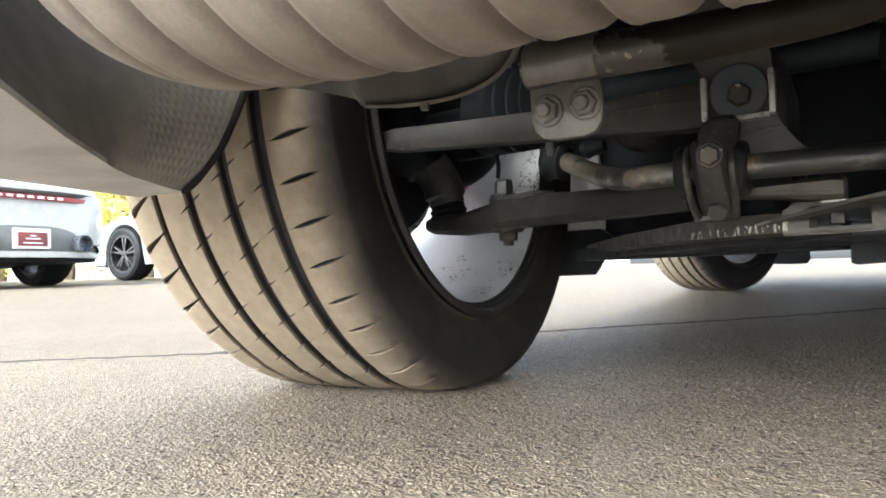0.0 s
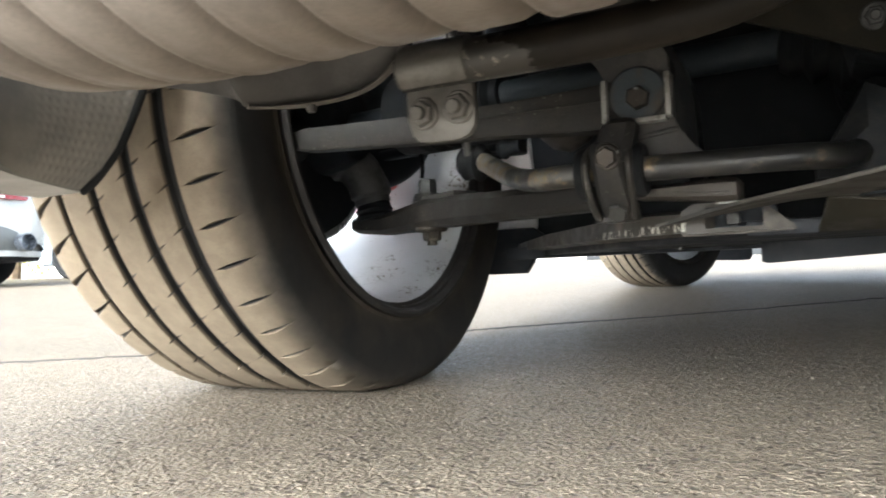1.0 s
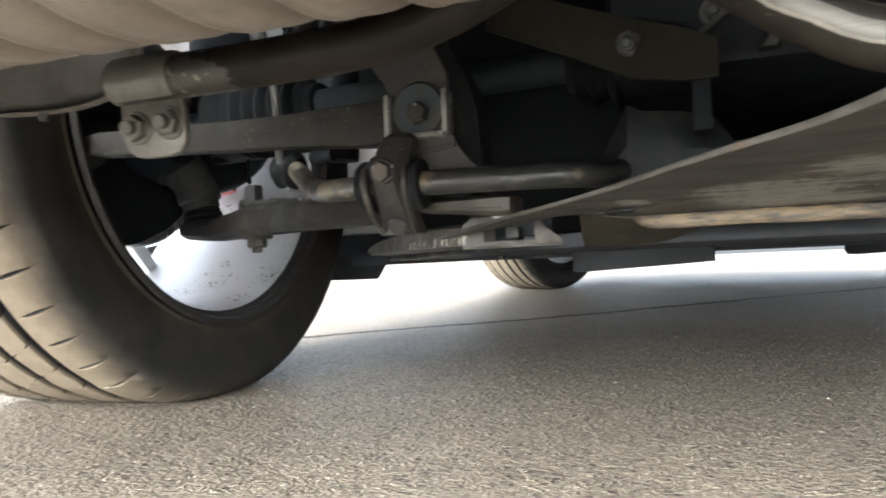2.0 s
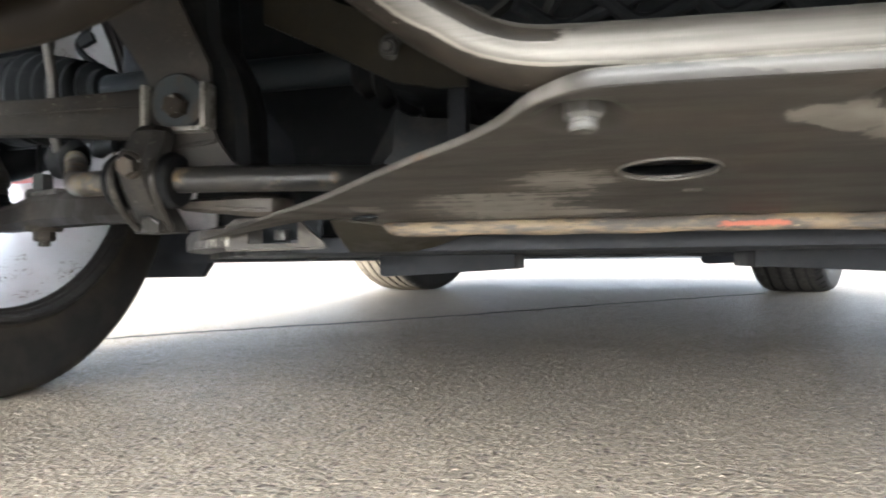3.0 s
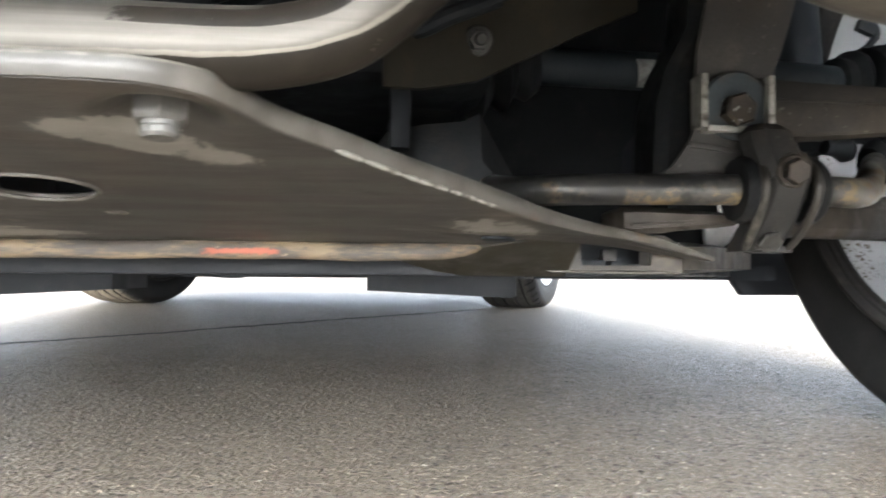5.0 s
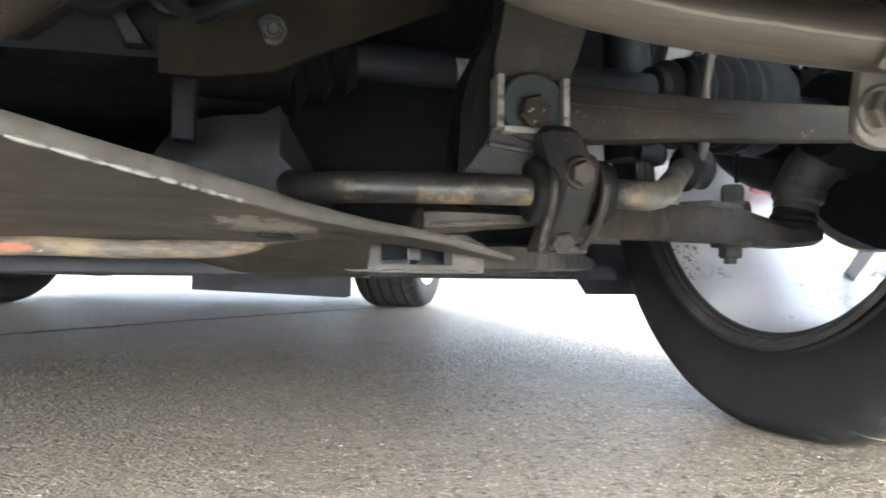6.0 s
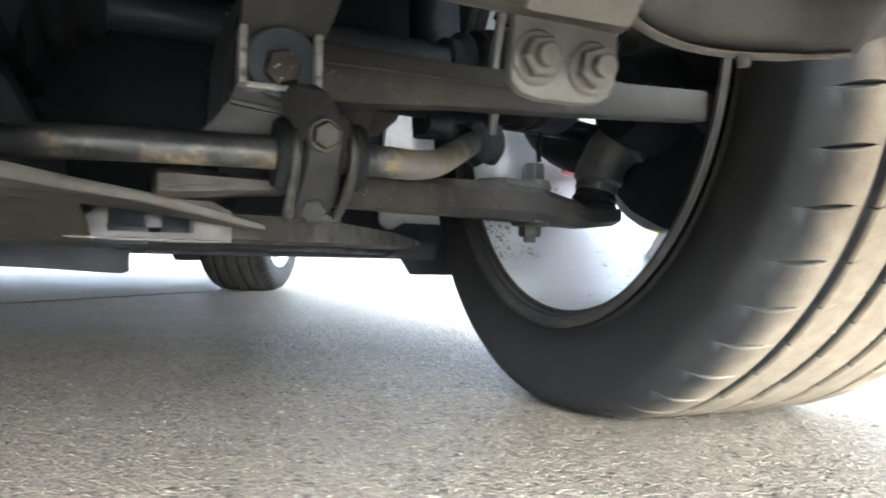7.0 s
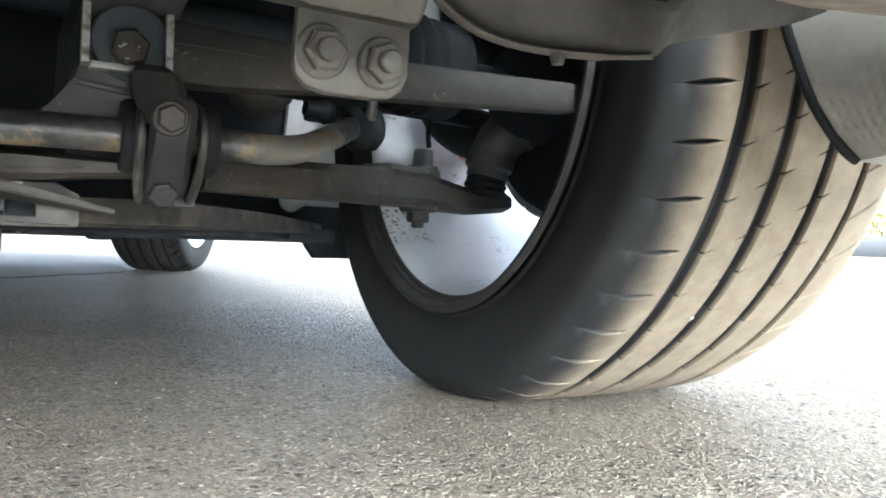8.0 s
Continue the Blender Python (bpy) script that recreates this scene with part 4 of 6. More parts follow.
        lathe(bm, [(0, 0), (0.0095, 0), (0.0105, 0.0006), (0.0105, 0.0020), (0, 0.0020)], Matrix.Translation((cx, -0.030, plate_z(-0.030, cx) - 0.0010)) @ Matrix.Rotation(-sg * 0.6, 4, "Z") @ Matrix.Diagonal((0.75, 1.7, 1, 1)), 24)
        part("slot", bm, DARK, plate, "near-black disc in place of an open slot")
    bm = bmesh.new()
    lathe(bm, [(0, 0), (0.0045, 0.0004), (0.006, 0.0016), (0, 0.0016)], Matrix.Translation((0.0055, -0.090, plate_z(-0.090) - 0.0010)), 20)
    part("pip", bm, RIMEDGE, plate)
    # rubbed bright bits on the rim of the wing
    rnd = random.Random(7)
    y = -0.203
    while y < -0.110:
        L = rnd.uniform(0.005, 0.026)
        bm = bmesh.new()
        q = [Vector((float(np.interp(v, PLATE_Y, EDGE_U)) + 0.0010, v - 0.0012, plate_z(v) + 0.0002)) for v in (y, y + L * 0.2, y + L * 0.8, y + L)]
        tube(bm, q, [0.0005, 0.0010, 0.0011, 0.0005], 8)
        part("scrape", bm, SCUFF, plate, "bright scraped rim")
        y += L + rnd.uniform(0.0008, 0.0045)
    for x, y in NUTS:
        m = Matrix.Translation((x, y, 0.2212)) @ frame_to((0, -0.06, -1))
        bm = bmesh.new()
        lathe(bm, [(0, 0), (0.0112, 0), (0.0112, 0.0024), (0.0098, 0.0044), (0, 0.0044)], m, 32)
        lathe(bm, [(0, 0.003), (0.0086, 0.003), (0.0087, 0.0126), (0.0076, 0.0142), (0, 0.0142)], m @ Matrix.Rotation(0.3, 4, "Z"), 6)
        lathe(bm, [(0, 0.0138), (0.0060, 0.0138), (0.0060, 0.0156), (0.0057, 0.0160), (0.0059, 0.0164), (0.0059, 0.0180), (0.0049, 0.0192), (0.0030, 0.0188), (0, 0.0188)], m, 24)
        part("bolt", bm, ZINC, plate, "zinc-plated flange nut with the end of its stud", angle=25)
    # lip at the front edge: a flat dirty strip with rounded ends
    bm = bmesh.new()
    rings = []
    for f in np.linspace(0, 1, 60):
        x = lerp(-0.202, 0.202, f)
        e = min(1.0, min(f / 0.05, (1 - f) / 0.10))
        h = 0.0052 * math.sqrt(1 - (1 - e) ** 2) + 0.0004
        y = -0.021 + 0.012 * (1 - e) ** 2
        zc = 0.1752 + 0.0045 * (1 - e) ** 2 + 0.0004 * math.sin(37 * x) + 0.0003 * math.sin(91 * x)
        rings.append([Vector((x, y + 0.0020, zc - h)), Vector((x, y + 0.0002, zc - 0.75 * h)), Vector((x, y - 0.0006, zc)), Vector((x, y + 0.0004, zc + 0.75 * h)), Vector((x, y + 0.0024, zc + h)), Vector((x, y + 0.006, zc + h)), Vector((x, y + 0.006, zc - h))])
    loft(bm, rings)
    part("front_lip", bm, LIP, plate, "rusted tan lip with an orange streak", angle=45)
    return plate


build_shear_plate()


def Q(s, u, y, z):
    return P(s, u, y, z) + exhaust_shift(s)


def build_side(s):
    """Everything under one rear corner. s: -1 left, 1 right."""
    # hanger with the arm's inner joint
    bm = bmesh.new()
    lean = 1.0 if s < 0 else 0.4
    up = lambda u, z, k: u + lean * k * (z - 0.312)
    web = [(0.3485, 0.012, 0.262), (0.3495, 0.012, 0.312), (up(0.350, 0.345, 0.5), 0.013, 0.345), (up(0.350, 0.42, 0.5), 0.016, 0.42), (up(0.410, 0.42, 0.75), 0.016, 0.42), (up(0.410, 0.345, 0.75), 0.013, 0.345), (0.4090, 0.012, 0.312), (0.4030, 0.012, 0.300), (0.4030, 0.012, 0.262),
           (0.398, 0.012, 0.252), (0.385, 0.012, 0.236), (0.372, 0.012, 0.222), (0.314, 0.012, 0.222), (0.322, 0.012, 0.227), (0.332, 0.012, 0.2355), (0.340, 0.012, 0.245), (0.345, 0.012, 0.254)]
    sheet(bm, [P(s, *q) for q in web], (0, 0.004, 0), 0.0008)
    hanger = part("arm_hanger", bm, STEEL, car, "brown coated steel hanger bracket")
    for u0, u1, lab in ((0.3995 if s < 0 else 0.3945, 0.4040 if s < 0 else 0.3990, "bright scraped flange"), (0.3475, 0.3520, "scraped flange")):
        bm = bmesh.new()
        box(bm, P(s, (u0 + u1) / 2, 0.0085, 0.2785), (u1 - u0, 0.018, 0.036), None, 0.0008)
        part("flange", bm, SCUFF, hanger, lab)
    bm = bmesh.new()
    box(bm, P(s, 0.3755, 0.0085, 0.2600), (0.047, 0.016, 0.004), None, 0.001)
    part("flange", bm, SCUFF, hanger, "scraped lower flange")
    bm = bmesh.new()
    box(bm, P(s, 0.362, 0.0105, 0.2485), (0.036, 0.004, 0.004), Matrix.Rotation(s * 0.12, 4, "Y"), 0.0015)
    part("pressed_rib", bm, STEEL, hanger)
    bm = bmesh.new()
    lathe(bm, [(0, 0), (0.0235, 0), (0.0235, 0.003), (0.0222, 0.0042), (0.0150, 0.0046), (0, 0.0046)], Matrix.Translation(P(s, 0.3755, 0.0100, 0.2825 if s < 0 else 0.2770)) @ frame_to((0, -1, 0)), 48)
    part("washer", bm, BLUEWASH, hanger, "blue-tinted eccentric washer")
    hexbolt(hanger, P(s, 0.374, 0.0075, 0.2785 if s < 0 else 0.2725), (0, -1, 0), 0.0098 if s < 0 else 0.0118, 0.012, 0, 0.0, FLECKBOLT, "rust-flecked hex bolt", turn=0.3)

    # upper arm: a pressed bar from the hanger to the wheel carrier
    bm = bmesh.new()
    rings = []
    for u, y, zc, h, w in ((0.385, 0.022, 0.277, 0.020, 0.016), (0.43, 0.020, 0.276, 0.0185, 0.014), (0.50, 0.012, 0.2765, 0.0145, 0.011), (0.56, 0.006, 0.2765, 0.0135, 0.0105), (0.64, 0.0, 0.2785, 0.0122, 0.010), (0.700, -0.005, 0.2802, 0.0114, 0.010), (0.717, -0.006, 0.2806, 0.0088, 0.009), (0.727, -0.006, 0.2808, 0.0040, 0.006)):
        rings.append([P(s, u, y + dy * w, zc + dz * h) for dy, dz in ((-1, -0.8), (-0.85, -1), (0.85, -1), (1, -0.8), (1, 0.8), (0.85, 1), (-0.85, 1), (-1, 0.8))])
    loft(bm, rings)
    arm = part("upper_control_arm", bm, ARM, car, "dark coated flat control arm")
    bm = bmesh.new()
    tube(bm, [P(s, 0.40, 0.0045, 0.281), P(s, 0.46, 0.0015, 0.280), P(s, 0.53, -0.0015, 0.278)], 0.0010, 8)
    part("pressed_rib", bm, ARM, arm)

    # anti-roll bar half with its bracket and drop link
    bm = bmesh.new()
    pts = [(0.0, 0.20, 0.252), (0.16, 0.17, 0.245), (0.205, 0.08, 0.228), (0.225, 0.03, 0.2185), (0.26, 0.006, 0.2175), (0.34, 0.0, 0.2185), (0.43, -0.002, 0.2185), (0.462, 0.008, 0.219), (0.495, 0.042, 0.226), (0.53, 0.088, 0.2405), (0.572, 0.140, 0.2610)]
    tube(bm, smooth_path([P(s, *q) for q in pts], 6), 0.0104, 20)
    bar = part("anti_roll_bar", bm, BAR, car, "scuffed bare steel anti-roll bar half")
    bm = bmesh.new()
    lathe(bm, [(0, -0.015), (0.015, -0.015), (0.0215, -0.009), (0.0190, -0.003), (0.0190, 0.003), (0.0215, 0.009), (0.0165, 0.015), (0, 0.015)], Matrix.Translation(P(s, 0.588, 0.150, 0.2640)) @ frame_to((s, 0.12, 0.15)), 28)
    part("link_joint", bm, RUBBER, bar, "black rubber link boot")
    bm = bmesh.new()
    tube(bm, smooth_path([P(s, 0.589, 0.135, 0.270), P(s, 0.588, 0.126, 0.300), P(s, 0.5875, 0.125, 0.345), P(s, 0.614, 0.130, 0.458)], 4), 0.0048, 12)
    part("drop_link", bm, STEEL, bar)
    bm = bmesh.new()
    lathe(bm, [(0, 0), (0.009, 0), (0.011, 0.006), (0.007, 0.016), (0.007, 0.026), (0, 0.028)], Matrix.Translation(P(s, 0.558, 0.152, 0.274)) @ frame_to((-s, -0.1, 0.1)), 18)
    part("link_nut", bm, DARK, bar)
    for u in (0.3755, 0.4195):
        bm = bmesh.new()
        lathe(bm, [(0.0105, -0.006), (0.0205, -0.006), (0.0225, -0.003), (0.0225, 0.003), (0.0205, 0.006), (0.0105, 0.006)], Matrix.Translation(P(s, u, 0.0, 0.2185)) @ frame_to((1, 0, 0)), 32, close=True)
        part("bar_bush", bm, RUBBER, bar, "black rubber bush")
    # bracket: waisted saddle over the bush, a chamfered sleeve leaning forward on top, two bolts
    bm = bmesh.new()
    rings = []
    for z, y, w in ((0.1785, 0.0130, 0.0125), (0.1825, 0.0070, 0.0160), (0.190, -0.0020, 0.0172), (0.200, -0.0120, 0.0168), (0.212, -0.0205, 0.0155), (0.224, -0.0260, 0.0160), (0.234, -0.0255, 0.0165), (0.2405, -0.0225, 0.0150), (0.244, -0.016, 0.0125)):
        c = 0.394 + 0.05 * (z - 0.22)
        rings.append([P(s, c - w * 0.65, y + 0.026, z), P(s, c - w * 0.65, y + 0.004, z), P(s, c - w * 0.42, y, z), P(s, c + w * 0.72, y, z), P(s, c + w, y + 0.004, z), P(s, c + w, y + 0.026, z)])
    loft(bm, rings)
    # chamfered cap over the upper bolt, leaning forward
    rings = []
    for z, y, w, d in ((0.224, -0.0275, 0.0148, 0.022), (0.233, -0.0280, 0.0152, 0.024), (0.248, -0.0245, 0.0152, 0.024), (0.2555, -0.0215, 0.0138, 0.022), (0.2605, -0.0150, 0.0092, 0.014)):
        c = 0.394 - 0.22 * (z - 0.226)
        rings.append([P(s, c - w, y + d, z), P(s, c - w, y + 0.35 * d, z), P(s, c - 0.6 * w, y, z), P(s, c + 0.6 * w, y, z), P(s, c + w, y + 0.35 * d, z), P(s, c + w, y + d, z)])
    loft(bm, rings)
    bracket = part("bar_bracket", bm, BRACKET, car, "dark coated steel bush bracket with two bolts", angle=30)
    for sg in (-1, 1):
        bm = bmesh.new()
        pts = [P(s, 0.397 + sg * 0.0155, -0.008, 0.240), P(s, 0.397 + sg * 0.0178, -0.022, 0.226), P(s, 0.397 + sg * 0.0178, -0.0185, 0.207), P(s, 0.397 + sg * 0.0168, -0.002, 0.189), P(s, 0.397 + sg * 0.0145, 0.010, 0.180)]
        tube(bm, smooth_path(pts, 4), [0.0018] + [0.0030] * 15 + [0.0018], 10)
        part("pressed_edge", bm, WORNEDGE, bracket, "rubbed bright edge")
    hexbolt(bracket, P(s, 0.3945, -0.0265, 0.228), (0, -1, -0.15), 0.0086, 0.0090, 0.0108, 0, FLECKBOLT, "worn hex bolt", turn=0.5)
    # thin arc added for the highlight on the cap above the bolt
    bm = bmesh.new()
    tube(bm, [P(s, 0.3945 - 0.0112 * math.sin(a), -0.0288 + 0.002 * math.cos(a), 0.228 + 0.0112 * math.cos(a)) for a in np.linspace(-1.0, 1.0, 9)], [0.0004] + [0.0009] * 7 + [0.0004], 8)
    part("highlight_arc", bm, WORNEDGE, bracket, "thin pale arc added as a highlight over the bolt")
    hexbolt(bracket, P(s, 0.3955, 0.0060, 0.1880), (0, -1, -0.75), 0.0090, 0.0085, 0.0105, 0, BOLT, "worn hex bolt", turn=0.2)
    bm = bmesh.new()
    box(bm, P(s, 0.404, 0.020, 0.1800), (0.024, 0.024, 0.005), None, 0.0015)
    part("foot", bm, BRACKET, bracket)

    # cast boss behind the bar
    bm = bmesh.new()
    rings = []
    for u, za, zb, y in ((0.301, 0.1935, 0.2065, 0.036), (0.304, 0.1905, 0.2090, 0.031), (0.312, 0.1895, 0.2100, 0.028), (0.335, 0.1915, 0.2085, 0.026), (0.355, 0.1945, 0.2070, 0.027), (0.385, 0.1970, 0.2060, 0.029)):
        zm, h = (za + zb) / 2, (zb - za) / 2
        rings.append([P(s, u, y, za), P(s, u, y - 0.004, zm - 0.6 * h), P(s, u, y - 0.004, zm + 0.5 * h), P(s, u, y + 0.003, zb), P(s, u, y + 0.03, zb), P(s, u, y + 0.03, za)])
    loft(bm, rings)
    boss = part("cast_boss", bm, CAST, car, "cast aluminium subframe boss with a seam")
    bm = bmesh.new()
    box(bm, P(s, 0.330, 0.0222, 0.1975), (0.045, 0.002, 0.0022), Matrix.Rotation(s * -0.06, 4, "Y"), 0.0008)
    part("seam", bm, CAST, boss)

    # lower arm with through bolt and ball joint
    bm = bmesh.new()
    rings = []
    for u, y, zc, h, w in ((0.43, 0.07, 0.206, 0.0135, 0.018), (0.50, 0.115, 0.2085, 0.0150, 0.020), (0.57, 0.165, 0.2125, 0.0165, 0.021), (0.64, 0.213, 0.2165, 0.0190, 0.024), (0.69, 0.243, 0.2175, 0.0190, 0.030), (0.735, 0.258, 0.213, 0.0165, 0.024), (0.775, 0.265, 0.2085, 0.0135, 0.022), (0.812, 0.27, 0.211, 0.0125, 0.022), (0.828, 0.272, 0.212, 0.008, 0.016)):
        rings.append([P(s, u, y + dy * w, zc + dz * h) for dy, dz in ((-1, -0.55), (-0.7, -1), (0.7, -1), (1, -0.55), (1, 0.55), (0.7, 1), (-0.7, 1), (-1, 0.55))])
    loft(bm, rings)
    low = part("lower_control_arm", bm, ARM, car, "dark forged lower control arm", angle=25)
    hexbolt(low, P(s, 0.700, 0.246, 0.2345), (0, 0, 1), 0.0125, 0.029, 0.019, 0.0, BRACKET, "through bolt head", turn=0.2)
    hexbolt(low, P(s, 0.693, 0.240, 0.200), (0, 0, -1), 0.0125, 0.018, 0.021, 0.006, ARM, "through bolt nut", turn=0.4)
    bm = bmesh.new()
    box(bm, P(s, 0.668, 0.228, 0.2365), (0.100, 0.035, 0.006), Matrix.Rotation(s * 0.55, 4, "Z"), 0.0015)
    part("spacer_plate", bm, STEEL, low)
    bm = bmesh.new()
    lathe(bm, [(0, 0), (0.026, 0), (0.0275, 0.006), (0.0245, 0.010), (0.0265, 0.014), (0.0235, 0.019), (0.024, 0.022), (0.02, 0.027), (0, 0.027)], Matrix.Translation(P(s, 0.795, 0.268, 0.217)) @ frame_to((0.12 * s, 0, 1)), 30)
    part("ball_joint_boot", bm, RUBBER, low, "black rubber ball joint boot")

    # wheel carrier: cast knuckle, curved neck down to the ball joint
    bm = bmesh.new()
    pts = [(0.797, 0.266, 0.240), (0.802, 0.264, 0.264), (0.812, 0.256, 0.288), (0.836, 0.242, 0.315), (0.854, 0.232, 0.36), (0.856, 0.232, 0.42)]
    tube(bm, smooth_path([P(s, *q) for q in pts], 6), [0.025, 0.029, 0.028, 0.029, 0.034, 0.038, 0.042, 0.042], 22)
    knuckle = part("wheel_carrier", bm, KNUCKLE, car, "cast aluminium wheel carrier")
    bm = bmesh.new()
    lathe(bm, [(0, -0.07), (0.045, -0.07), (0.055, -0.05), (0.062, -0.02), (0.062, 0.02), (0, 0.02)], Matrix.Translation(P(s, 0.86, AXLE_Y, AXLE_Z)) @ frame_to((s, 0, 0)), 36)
    part("hub_carrier", bm, DARK, knuckle, "near-black hub carrier")
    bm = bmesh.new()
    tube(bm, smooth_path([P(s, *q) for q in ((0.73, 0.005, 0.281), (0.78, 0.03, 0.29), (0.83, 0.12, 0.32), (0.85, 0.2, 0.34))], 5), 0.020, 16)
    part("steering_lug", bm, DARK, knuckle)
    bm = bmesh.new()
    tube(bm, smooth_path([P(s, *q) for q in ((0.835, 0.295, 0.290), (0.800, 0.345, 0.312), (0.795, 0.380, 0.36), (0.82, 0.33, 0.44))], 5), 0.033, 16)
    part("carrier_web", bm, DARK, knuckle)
    # dark block added to cover part of the pale gap above the carrier
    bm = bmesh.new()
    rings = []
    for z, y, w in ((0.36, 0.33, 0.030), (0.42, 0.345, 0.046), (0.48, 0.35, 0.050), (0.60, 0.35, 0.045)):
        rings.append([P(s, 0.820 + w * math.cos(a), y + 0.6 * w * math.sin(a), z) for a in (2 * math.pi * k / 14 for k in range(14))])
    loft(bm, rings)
    part("gap_block", bm, DARK, knuckle, "near-black block added above the wheel carrier")

    # brake
    bm = bmesh.new()
    lathe(bm, [(0.08, -0.013), (0.147, -0.013), (0.150, -0.010), (0.150, 0.010), (0.147, 0.013), (0.08, 0.013)], Matrix.Translation(P(s, 0.875, AXLE_Y, AXLE_Z)) @ frame_to((s, 0, 0)), 64, close=True)
    part("brake_disc", bm, DISC, car, "grey cast iron brake disc")
    # sheet added to fill the dark region of the carrier's lower casting
    bm = bmesh.new()
    rings = []
    for a in np.linspace(radians(-178), radians(58), 38):
        q = lambda x, r: P(s, 0.838 + x, AXLE_Y + r * math.sin(a), AXLE_Z - r * math.cos(a))
        w = float(np.interp(math.degrees(a), [-178, -100, -80, -62, -45, -20, 5, 30, 58], [0.218, 0.218, 0.215, 0.206, 0.191, 0.160, 0.135, 0.125, 0.12]))
        rings.append([q(0, 0.01), q(0.004, 0.6 * w), q(0.006, w), q(0.010, w), q(0.008, 0.6 * w), q(0.004, 0.01)])
    loft(bm, rings)
    part("carrier_backing", bm, DARK, car, "black sheet filling the wheel around the carrier")
    bm = bmesh.new()
    rings = []
    for a in np.linspace(radians(70), radians(82), 6):
        for_r = []
        for x, rr in ((-0.045, 0.170), (-0.045, 0.188), (-0.03, 0.196), (0.03, 0.196), (0.045, 0.188), (0.045, 0.170)):
            for_r.append(P(s, 0.875 + x, AXLE_Y + rr * math.sin(a), AXLE_Z - rr * math.cos(a)))
        rings.append(for_r)
    loft(bm, rings)
    part("brake_caliper", bm, RED, car, "red painted brake caliper")

    # drive shaft with its bellows
    bm = bmesh.new()
    tube(bm, [P(s, 0.18, 0.140, 0.3405), P(s, 0.50, 0.165, 0.3405), P(s, 0.80, AXLE_Y, AXLE_Z)], 0.0165, 20)
    shaft = part("drive_shaft", bm, SHAFT, car, "dark blue-grey drive shaft with rubber bellows")
    bm = bmesh.new()
    prof = [(0.0165, 0.0), (0.024, 0.002), (0.024, 0.012)]
    for k in range(6):
        r = lerp(0.026, 0.046, k / 5)
        prof += [(r, 0.014 + k * 0.016), (r + 0.006, 0.018 + k * 0.016), (r + 0.006, 0.021 + k * 0.016), (r - 0.006, 0.027 + k * 0.016)]
    prof += [(0.050, 0.115), (0.050, 0.15), (0.02, 0.152)]
    lathe(bm, prof, Matrix.Translation(P(s, 0.555, 0.176, 0.341)) @ frame_to((s, 0.18, 0)), 36)
    part("shaft_boot", bm, RUBBER, shaft, "black rubber bellows boot")
    bm = bmesh.new()
    lathe(bm, [(0.0165, 0.0), (0.024, 0.002), (0.030, 0.012), (0.024, 0.022), (0.038, 0.032), (0.029, 0.044), (0.045, 0.056), (0.034, 0.070), (0.050, 0.082), (0.050, 0.13), (0, 0.13)], Matrix.Translation(P(s, 0.268, 0.147, 0.3405)) @ frame_to((-s, -0.08, -0.15)), 36)
    part("shaft_boot", bm, RUBBER, shaft, "black rubber bellows boot")
    if s > 0:
        bm = bmesh.new()
        rings = []
        for u in (0.355, 0.378):
            rings.append([P(s, u - 0.003 * math.sin(a), 0.140 + 0.078 * (u - 0.18) - 0.0173 * math.cos(a), 0.3405 + 0.0173 * math.sin(a)) for a in np.linspace(-1.2, 0.35, 9)])
        surface(bm, rings, (0, -0.0004, 0))
        part("sticker", bm, LABEL, shaft, "small white printed sticker")

    # brake hose with its clip, hung in the wheel well
    bm = bmesh.new()
    tube(bm, smooth_path([P(s, *q) for q in ((0.690, 0.34, 0.52), (0.700, 0.33, 0.47), (0.716, 0.33, 0.448), (0.706, 0.33, 0.430), (0.690, 0.335, 0.415), (0.700, 0.33, 0.385), (0.74, 0.32, 0.36))], 5), 0.0045, 10)
    hose = part("brake_hose", bm, RUBBER, car, "black rubber brake hose")
    bm = bmesh.new()
    box(bm, P(s, 0.703, 0.33, 0.452), (0.022, 0.010, 0.014), Matrix.Rotation(s * 0.4, 4, "Y"), 0.002)
    part("hose_clip", bm, RUBBER, hose)
    # toe link behind the arms
    bm = bmesh.new()
    tube(bm, smooth_path([P(s, *q) for q in ((0.41, 0.21, 0.306), (0.50, 0.23, 0.308), (0.66, 0.26, 0.309), (0.80, 0.30, 0.312))], 5), 0.0080, 14)
    toe = part("toe_link", bm, DARK, car, "black steel toe link")
    bm = bmesh.new()
    tube(bm, smooth_path([P(s, *q) for q in ((0.715, 0.258, 0.304), (0.708, 0.25, 0.285), (0.712, 0.255, 0.268))], 4), 0.003, 8)
    part("cable_clip", bm, RUBBER, toe)
    # brown cast lug of the trailing link, far behind the upper arm
    bm = bmesh.new()
    rings = []
    for u, zc, h, d in ((0.520, 0.362, 0.020, 0.020), (0.540, 0.350, 0.027, 0.026), (0.565, 0.342, 0.030, 0.030), (0.590, 0.344, 0.026, 0.028), (0.610, 0.354, 0.018, 0.020), (0.622, 0.366, 0.010, 0.012)):
        rings.append([P(s, u, 0.46 + d * math.cos(a), zc + h * math.sin(a)) for a in (2 * math.pi * k / 16 for k in range(16))])
    loft(bm, rings)
    tube(bm, smooth_path([P(s, *q) for q in ((0.545, 0.46, 0.349), (0.530, 0.45, 0.390), (0.520, 0.45, 0.450))], 4), [0.022, 0.020, 0.024], 14)
    part("trailing_link_lug", bm, LUG, car, "brown cast lug of the trailing link", angle=50)
    # cast upright behind the hanger
    bm = bmesh.new()
    rings = []
